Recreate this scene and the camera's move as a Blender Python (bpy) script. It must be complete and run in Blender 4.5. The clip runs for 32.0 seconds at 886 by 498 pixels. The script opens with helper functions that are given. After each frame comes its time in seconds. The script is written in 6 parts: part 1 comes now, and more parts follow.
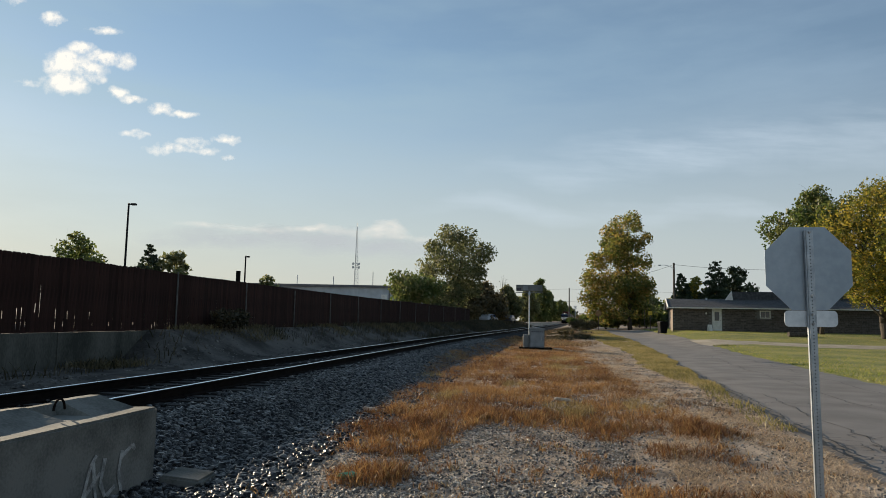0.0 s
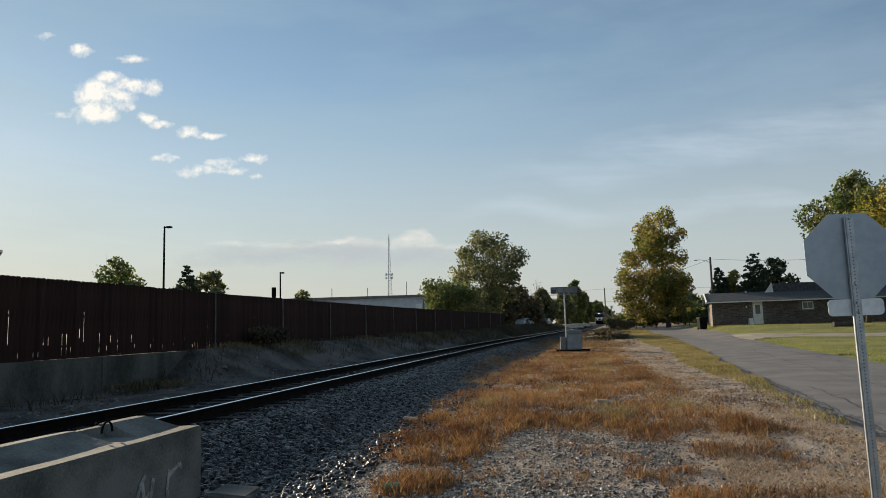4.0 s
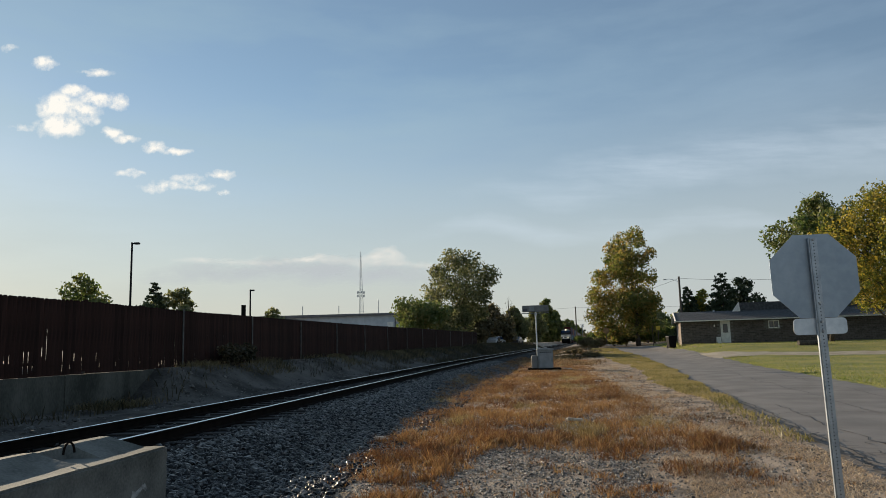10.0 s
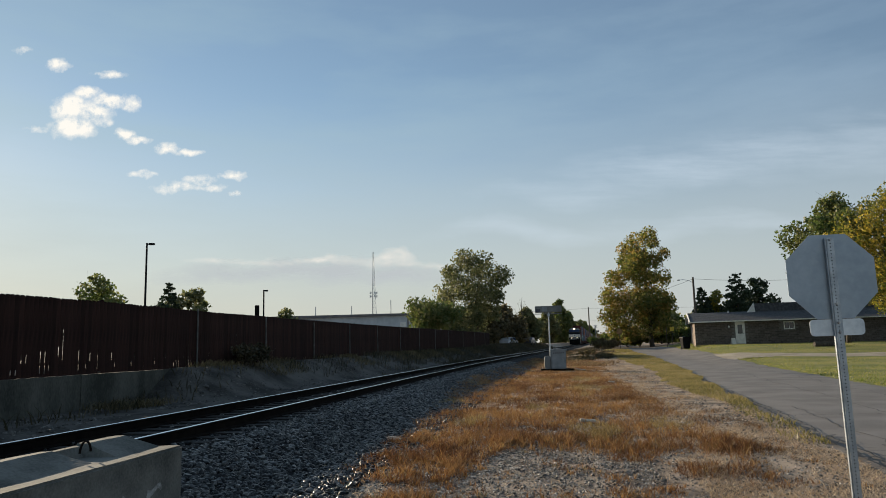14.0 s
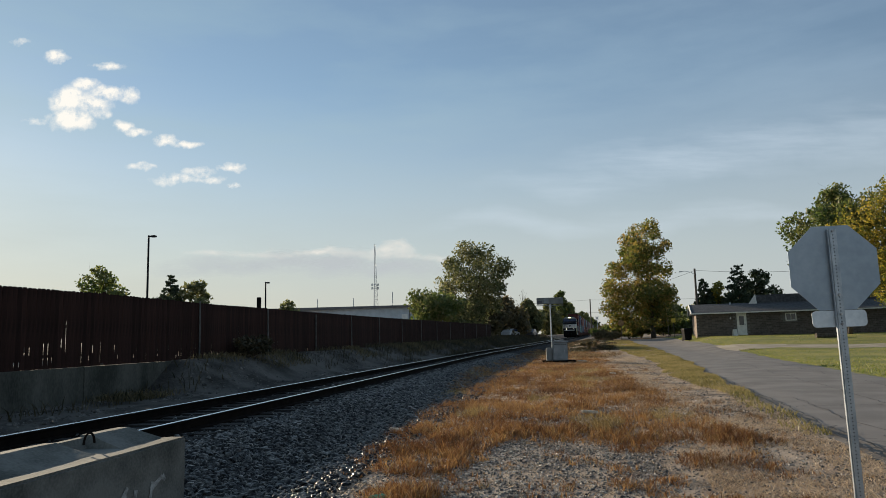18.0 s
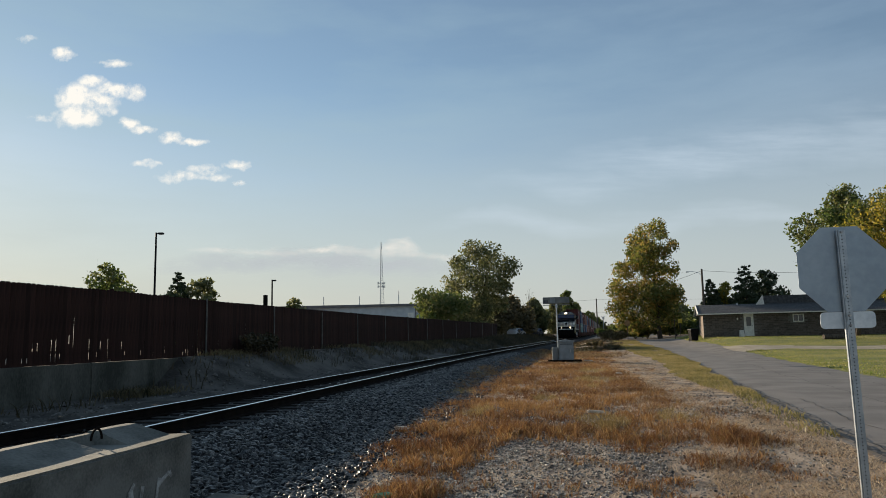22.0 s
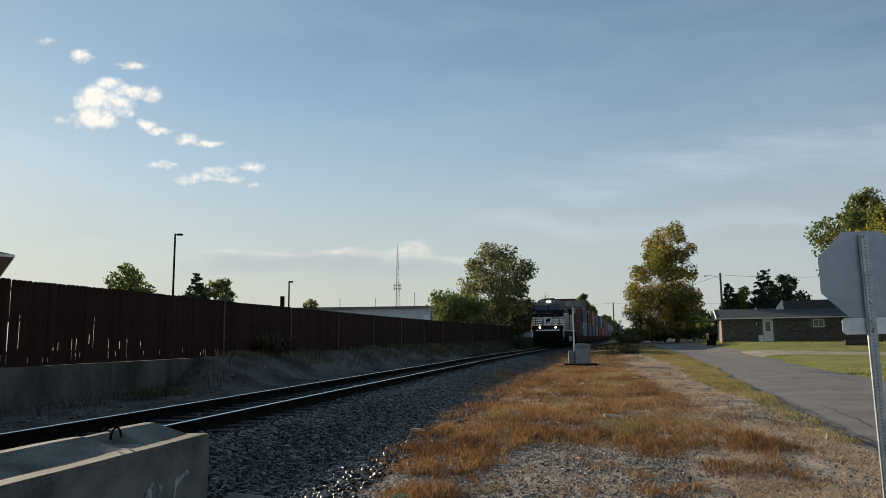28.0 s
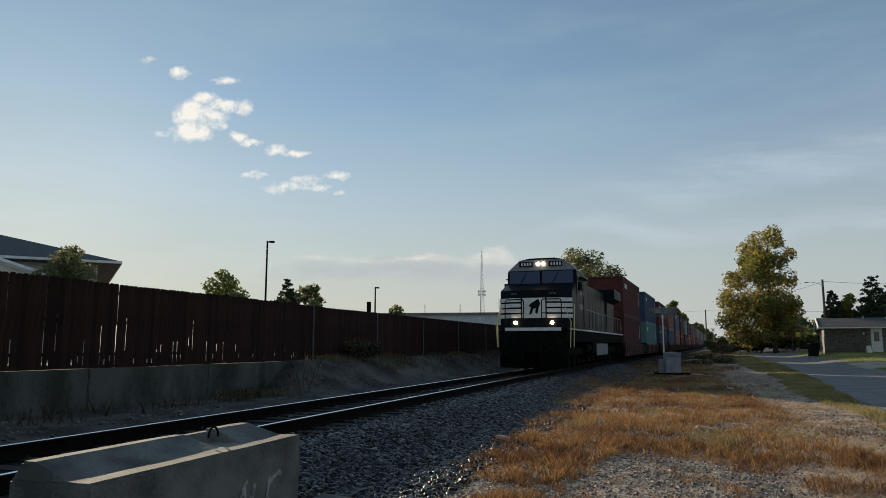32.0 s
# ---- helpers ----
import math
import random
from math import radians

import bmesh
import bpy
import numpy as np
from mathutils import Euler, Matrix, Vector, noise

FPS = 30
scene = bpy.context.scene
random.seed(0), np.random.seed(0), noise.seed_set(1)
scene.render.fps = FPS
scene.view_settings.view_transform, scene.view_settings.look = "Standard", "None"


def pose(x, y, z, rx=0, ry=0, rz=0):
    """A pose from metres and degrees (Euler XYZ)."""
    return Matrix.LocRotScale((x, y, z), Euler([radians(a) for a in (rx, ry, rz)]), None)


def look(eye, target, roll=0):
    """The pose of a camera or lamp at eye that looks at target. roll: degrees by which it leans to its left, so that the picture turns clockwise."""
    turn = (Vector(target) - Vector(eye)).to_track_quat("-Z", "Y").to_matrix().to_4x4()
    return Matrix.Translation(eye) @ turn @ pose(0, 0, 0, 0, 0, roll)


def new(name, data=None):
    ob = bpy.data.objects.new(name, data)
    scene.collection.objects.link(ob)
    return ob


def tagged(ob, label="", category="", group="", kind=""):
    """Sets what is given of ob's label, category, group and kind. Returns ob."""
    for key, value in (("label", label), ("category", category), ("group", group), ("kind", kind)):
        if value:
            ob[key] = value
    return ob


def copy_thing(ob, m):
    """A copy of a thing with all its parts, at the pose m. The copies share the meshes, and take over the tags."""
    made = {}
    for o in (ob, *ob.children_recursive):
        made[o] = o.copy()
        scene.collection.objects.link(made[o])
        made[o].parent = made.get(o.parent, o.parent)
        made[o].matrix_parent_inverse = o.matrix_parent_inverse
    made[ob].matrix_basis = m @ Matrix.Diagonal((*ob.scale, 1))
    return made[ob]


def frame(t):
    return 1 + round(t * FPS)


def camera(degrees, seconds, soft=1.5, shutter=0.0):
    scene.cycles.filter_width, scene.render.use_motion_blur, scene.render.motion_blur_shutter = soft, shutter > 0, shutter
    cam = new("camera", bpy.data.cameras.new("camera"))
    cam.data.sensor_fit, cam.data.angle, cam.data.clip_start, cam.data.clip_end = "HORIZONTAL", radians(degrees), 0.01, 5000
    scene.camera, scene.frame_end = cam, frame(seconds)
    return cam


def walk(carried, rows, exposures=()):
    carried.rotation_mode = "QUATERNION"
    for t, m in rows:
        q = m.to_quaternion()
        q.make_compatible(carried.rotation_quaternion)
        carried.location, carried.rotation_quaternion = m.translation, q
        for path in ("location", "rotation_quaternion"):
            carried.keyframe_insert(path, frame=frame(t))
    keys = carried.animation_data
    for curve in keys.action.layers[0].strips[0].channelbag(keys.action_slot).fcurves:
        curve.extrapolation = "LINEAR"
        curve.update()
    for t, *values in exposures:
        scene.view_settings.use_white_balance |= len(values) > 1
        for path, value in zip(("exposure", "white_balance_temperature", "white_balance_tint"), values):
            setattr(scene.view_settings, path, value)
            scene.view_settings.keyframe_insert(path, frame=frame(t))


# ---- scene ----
# ---- camera ----
cam = camera(64.0, 32.0, soft=0.5)
# seconds, sideways drift, yaw to the left, pitch up, roll
TURNS = (
    (0.0, -0.000, 8.164, 5.785, 1.088),
    (0.5, -0.000, 7.051, 5.860, 0.883),
    (1.0, -0.000, 6.482, 5.950, 0.511),
    (1.5, -0.000, 6.380, 6.147, 0.042),
    (2.0, -0.000, 6.802, 6.284, -0.517),
    (2.5, -0.000, 7.857, 6.259, -0.937),
    (3.0, -0.000, 9.296, 6.172, -1.222),
    (3.5, -0.000, 10.715, 6.195, -1.481),
    (5.5, -0.000, 10.172, 6.977, -2.249),
    (6.0, -0.000, 9.819, 6.982, -2.170),
    (6.5, -0.000, 9.609, 7.158, -1.945),
    (7.0, -0.000, 9.446, 7.431, -1.647),
    (7.5, -0.000, 9.233, 7.650, -1.474),
    (8.0, -0.000, 8.988, 7.769, -1.472),
    (8.5, -0.000, 8.756, 7.758, -1.555),
    (9.0, -0.000, 8.610, 7.775, -1.600),
    (9.5, -0.001, 8.504, 7.763, -1.599),
    (10.0, -0.001, 8.433, 7.770, -1.579),
    (10.5, -0.002, 8.431, 7.769, -1.539),
    (11.0, -0.002, 8.480, 7.783, -1.481),
    (11.5, -0.003, 8.581, 7.817, -1.469),
    (12.0, -0.003, 8.688, 7.894, -1.471),
    (12.5, -0.004, 8.831, 7.938, -1.465),
    (13.0, -0.004, 9.004, 7.951, -1.461),
    (13.5, -0.005, 9.212, 7.923, -1.456),
    (14.0, -0.006, 9.452, 7.836, -1.461),
    (14.5, -0.006, 9.619, 7.747, -1.483),
    (16.5, -0.008, 9.697, 7.425, -1.589),
    (17.0, -0.009, 9.663, 7.363, -1.558),
    (17.5, -0.009, 9.621, 7.282, -1.526),
    (18.0, -0.010, 9.594, 7.182, -1.519),
    (18.5, -0.010, 9.553, 7.074, -1.600),
    (19.0, -0.011, 9.542, 6.992, -1.646),
    (19.5, -0.012, 9.581, 6.916, -1.683),
    (20.0, -0.012, 9.640, 6.904, -1.680),
    (20.5, -0.013, 9.721, 6.928, -1.503),
    (21.0, -0.013, 9.821, 6.976, -1.391),
    (21.5, -0.014, 9.948, 7.031, -1.235),
    (22.0, -0.014, 10.111, 7.098, -1.126),
    (22.5, -0.015, 10.260, 7.185, -0.999),
    (23.0, -0.015, 10.431, 7.233, -0.920),
    (23.5, -0.016, 10.561, 7.255, -0.814),
    (24.0, -0.017, 10.683, 7.256, -0.792),
    (24.5, -0.017, 10.785, 7.262, -0.806),
    (25.0, -0.018, 10.870, 7.304, -0.855),
    (25.5, -0.018, 10.931, 7.332, -0.796),
    (27.5, -0.020, 11.206, 7.315, -0.641),
    (28.0, -0.021, 11.429, 7.313, -0.646),
    (28.5, -0.021, 11.802, 7.314, -0.675),
    (29.0, -0.022, 12.268, 7.335, -0.774),
    (29.5, -0.023, 12.783, 7.349, -0.788),
    (30.0, -0.023, 13.497, 7.275, -0.808),
    (30.5, -0.024, 14.518, 7.037, -0.812),
    (31.0, -0.024, 15.807, 6.827, -0.620),
    (31.5, -0.025, 17.183, 7.117, -0.326),
    (32.0, -0.025, 18.273, 7.842, 0.057),
)
EYE = 1.5


def aim(drift, yaw, pitch, roll):
    return pose(drift, 0, EYE, 0, 0, yaw) @ pose(0, 0, 0, 90 + pitch) @ pose(0, 0, 0, 0, 0, roll)


PATH = [(t, aim(*row)) for t, *row in TURNS]

walk(cam, PATH, exposures=((0.0, 0.26), (3.0, 0.24), (6.0, 0.22), (28.0, 0.22), (30.0, 0.18), (32.0, 0.12)))

# ---- light ----
SUN_LEFT, SUN_UP = 49.0, 13.0          # degrees left of the track's direction, degrees above the horizon
sun_way = Vector((-math.sin(radians(SUN_LEFT)) * math.cos(radians(SUN_UP)),
                  math.cos(radians(SUN_LEFT)) * math.cos(radians(SUN_UP)), math.sin(radians(SUN_UP))))
sun = new("sun", bpy.data.lights.new("sun", "SUN"))
sun.data.energy, sun.data.angle, sun.data.color = 5.0, radians(0.6), (1.0, 0.83, 0.60)
sun.matrix_world = look((0, 0, 60), Vector((0, 0, 60)) - sun_way)

world = bpy.data.worlds.new("sky")
scene.world = world
world.use_nodes = True
wt = world.node_tree
wt.nodes.clear()


def link(tree, a, b):
    tree.links.new(a, b)


def make_sky():
    out = wt.nodes.new("ShaderNodeOutputWorld")
    bg = wt.nodes.new("ShaderNodeBackground")
    sky = wt.nodes.new("ShaderNodeTexSky")
    sky.sky_type = "NISHITA"
    sky.sun_disc = False
    sky.sun_elevation = radians(SUN_UP)
    sky.sun_rotation = radians(-SUN_LEFT)
    sky.air_density, sky.dust_density, sky.ozone_density = 1.0, 0.06, 1.5
    bg.inputs["Strength"].default_value = 0.100
    # faint high streaks of cirrus, and pale haze towards the horizon, over the sky's own colour
    tc = wt.nodes.new("ShaderNodeTexCoord")
    mp = wt.nodes.new("ShaderNodeMapping")
    mp.inputs["Scale"].default_value = (1.6, 1.1, 7.0)
    mp.inputs["Rotation"].default_value = (0.25, 0.12, 0.4)
    nz = wt.nodes.new("ShaderNodeTexNoise")
    nz.inputs["Scale"].default_value, nz.inputs["Detail"].default_value = 1.5, 8.0
    nz.inputs["Roughness"].default_value = 0.55
    ramp = wt.nodes.new("ShaderNodeMapRange")
    ramp.inputs["From Min"].default_value, ramp.inputs["From Max"].default_value = 0.42, 0.80
    ramp.inputs["To Min"].default_value, ramp.inputs["To Max"].default_value = 0.14, 0.60
    mix = wt.nodes.new("ShaderNodeMix")
    mix.data_type = "RGBA"
    high = wt.nodes.new("ShaderNodeMix")
    high.data_type = "RGBA"
    high.inputs["A"].default_value, high.inputs["B"].default_value = (3.4, 4.75, 4.95, 1), (3.2, 4.35, 5.6, 1)
    sep = wt.nodes.new("ShaderNodeSeparateXYZ")
    low = wt.nodes.new("ShaderNodeMapRange")
    low.interpolation_type = "SMOOTHSTEP"
    low.inputs["From Min"].default_value, low.inputs["From Max"].default_value = -0.02, 0.37
    low.inputs["To Min"].default_value, low.inputs["To Max"].default_value = 0.88, 0.0
    haze = wt.nodes.new("ShaderNodeMix")
    haze.data_type = "RGBA"
    side = wt.nodes.new("ShaderNodeMapRange")
    side.inputs["From Min"].default_value, side.inputs["From Max"].default_value = -0.65, 0.45
    tone = wt.nodes.new("ShaderNodeMix")
    tone.data_type = "RGBA"
    tone.inputs["A"].default_value, tone.inputs["B"].default_value = (4.92, 4.78, 4.34, 1), (4.32, 4.62, 4.72, 1)
    link(wt, tc.outputs["Generated"], mp.inputs["Vector"])
    link(wt, mp.outputs["Vector"], nz.inputs["Vector"])
    link(wt, nz.outputs["Fac"], ramp.inputs["Value"])
    link(wt, ramp.outputs["Result"], mix.inputs["Factor"])
    link(wt, sky.outputs["Color"], mix.inputs["A"])
    link(wt, tc.outputs["Generated"], sep.inputs["Vector"])
    link(wt, sep.outputs["Z"], low.inputs["Value"])
    link(wt, low.outputs["Result"], haze.inputs["Factor"])
    link(wt, sep.outputs["X"], side.inputs["Value"])
    link(wt, side.outputs["Result"], tone.inputs["Factor"])
    link(wt, side.outputs["Result"], high.inputs["Factor"])
    link(wt, high.outputs["Result"], mix.inputs["B"])
    link(wt, tone.outputs["Result"], haze.inputs["B"])
    link(wt, mix.outputs["Result"], haze.inputs["A"])
    link(wt, haze.outputs["Result"], bg.inputs["Color"])
    link(wt, bg.outputs["Background"], out.inputs["Surface"])


make_sky()



# ---- materials ----
def mat(name, a, b, rough=0.8, scale=8.0, bump=0.15, metal=0.0, fine=60.0, spread=(0.35, 0.65), each=0.0, spec=0.5, stretch=(1, 1, 1), dist=0.02):
    """A surface that wanders between the colours a and b by noise of two sizes, with relief; each: how far whole pieces differ."""
    m = bpy.data.materials.new(name)
    m.use_nodes = True
    t = m.node_tree
    p = t.nodes["Principled BSDF"]
    tc = t.nodes.new("ShaderNodeTexCoord")
    mp = t.nodes.new("ShaderNodeMapping")
    mp.inputs["Scale"].default_value = stretch
    n1 = t.nodes.new("ShaderNodeTexNoise")
    n1.inputs["Scale"].default_value, n1.inputs["Detail"].default_value = scale, 5
    n2 = t.nodes.new("ShaderNodeTexNoise")
    n2.inputs["Scale"].default_value, n2.inputs["Detail"].default_value = fine, 3
    mid = t.nodes.new("ShaderNodeMath")
    mid.operation = "MULTIPLY_ADD"
    mid.inputs[1].default_value = 0.35
    rg = t.nodes.new("ShaderNodeMapRange")
    rg.inputs["From Min"].default_value, rg.inputs["From Max"].default_value = spread[0] + 0.175, spread[1] + 0.175
    mx = t.nodes.new("ShaderNodeMix")
    mx.data_type = "RGBA"
    mx.inputs["A"].default_value, mx.inputs["B"].default_value = (*a, 1), (*b, 1)
    link(t, tc.outputs["Object"], mp.inputs["Vector"])
    link(t, mp.outputs["Vector"], n1.inputs["Vector"])
    link(t, mp.outputs["Vector"], n2.inputs["Vector"])
    link(t, n2.outputs["Fac"], mid.inputs[0])
    link(t, n1.outputs["Fac"], mid.inputs[2])
    link(t, mid.outputs[0], rg.inputs["Value"])
    link(t, rg.outputs["Result"], mx.inputs["Factor"])
    colour = mx.outputs["Result"]
    if each:
        geo = t.nodes.new("ShaderNodeNewGeometry")
        info = t.nodes.new("ShaderNodeObjectInfo")
        add = t.nodes.new("ShaderNodeMath")
        add.operation = "ADD"
        fr = t.nodes.new("ShaderNodeMath")
        fr.operation = "FRACT"
        hs = t.nodes.new("ShaderNodeHueSaturation")
        vr = t.nodes.new("ShaderNodeMapRange")
        vr.inputs["To Min"].default_value, vr.inputs["To Max"].default_value = 1 - each, 1 + each
        link(t, geo.outputs["Random Per Island"], add.inputs[0])
        link(t, info.outputs["Random"], add.inputs[1])
        link(t, add.outputs[0], fr.inputs[0])
        link(t, fr.outputs[0], vr.inputs["Value"])
        link(t, vr.outputs["Result"], hs.inputs["Value"])
        link(t, colour, hs.inputs["Color"])
        colour = hs.outputs["Color"]
    link(t, colour, p.inputs["Base Color"])
    p.inputs["Roughness"].default_value, p.inputs["Metallic"].default_value = rough, metal
    p.inputs["Specular IOR Level"].default_value = spec
    if bump:
        bp = t.nodes.new("ShaderNodeBump")
        bp.inputs["Strength"].default_value, bp.inputs["Distance"].default_value = bump, dist
        link(t, mid.outputs[0], bp.inputs["Height"])
        link(t, bp.outputs["Normal"], p.inputs["Normal"])
    return m


def leaf_mat(name, a, b, c, through_light=0.45):
    """Leaves: three colours by clump and by leaf, thin enough to let light through."""
    m = bpy.data.materials.new(name)
    m.use_nodes = True
    t = m.node_tree
    t.nodes.clear()
    out = t.nodes.new("ShaderNodeOutputMaterial")
    geo = t.nodes.new("ShaderNodeNewGeometry")
    tc = t.nodes.new("ShaderNodeTexCoord")
    nz = t.nodes.new("ShaderNodeTexNoise")
    nz.inputs["Scale"].default_value, nz.inputs["Detail"].default_value = 0.45, 2
    add = t.nodes.new("ShaderNodeMath")
    add.operation = "MULTIPLY_ADD"
    add.inputs[1].default_value = 0.5
    rp = t.nodes.new("ShaderNodeValToRGB")
    e = rp.color_ramp.elements
    e[0].position, e[0].color = 0.42, (*a, 1)
    e[1].position, e[1].color = 0.72, (*b, 1)
    x = e.new(0.98)
    x.color = (*c, 1)
    df, tr, gl = (t.nodes.new(k) for k in ("ShaderNodeBsdfDiffuse", "ShaderNodeBsdfTranslucent", "ShaderNodeBsdfGlossy"))
    gl.inputs["Roughness"].default_value = 0.5
    m1, m2 = t.nodes.new("ShaderNodeMixShader"), t.nodes.new("ShaderNodeMixShader")
    m1.inputs[0].default_value, m2.inputs[0].default_value = through_light, 0.04
    link(t, tc.outputs["Object"], nz.inputs["Vector"])
    link(t, geo.outputs["Random Per Island"], add.inputs[0])
    link(t, nz.outputs["Fac"], add.inputs[2])
    link(t, add.outputs[0], rp.inputs["Fac"])
    link(t, rp.outputs["Color"], df.inputs["Color"])
    link(t, rp.outputs["Color"], tr.inputs["Color"])
    link(t, df.outputs[0], m1.inputs[1])
    link(t, tr.outputs[0], m1.inputs[2])
    link(t, m1.outputs[0], m2.inputs[1])
    link(t, gl.outputs[0], m2.inputs[2])
    link(t, m2.outputs[0], out.inputs["Surface"])
    return m


def glow_mat(name, colour, strength):
    m = bpy.data.materials.new(name)
    m.use_nodes = True
    p = m.node_tree.nodes["Principled BSDF"]
    p.inputs["Base Color"].default_value = (*colour, 1)
    p.inputs["Emission Color"].default_value = (*colour, 1)
    p.inputs["Emission Strength"].default_value = strength
    return m


def glass_mat(name, tint, rough=0.08, spec=0.5):
    m = bpy.data.materials.new(name)
    m.use_nodes = True
    p = m.node_tree.nodes["Principled BSDF"]
    p.inputs["Base Color"].default_value = (*tint, 1)
    p.inputs["Roughness"].default_value = rough
    p.inputs["Specular IOR Level"].default_value = spec
    return m


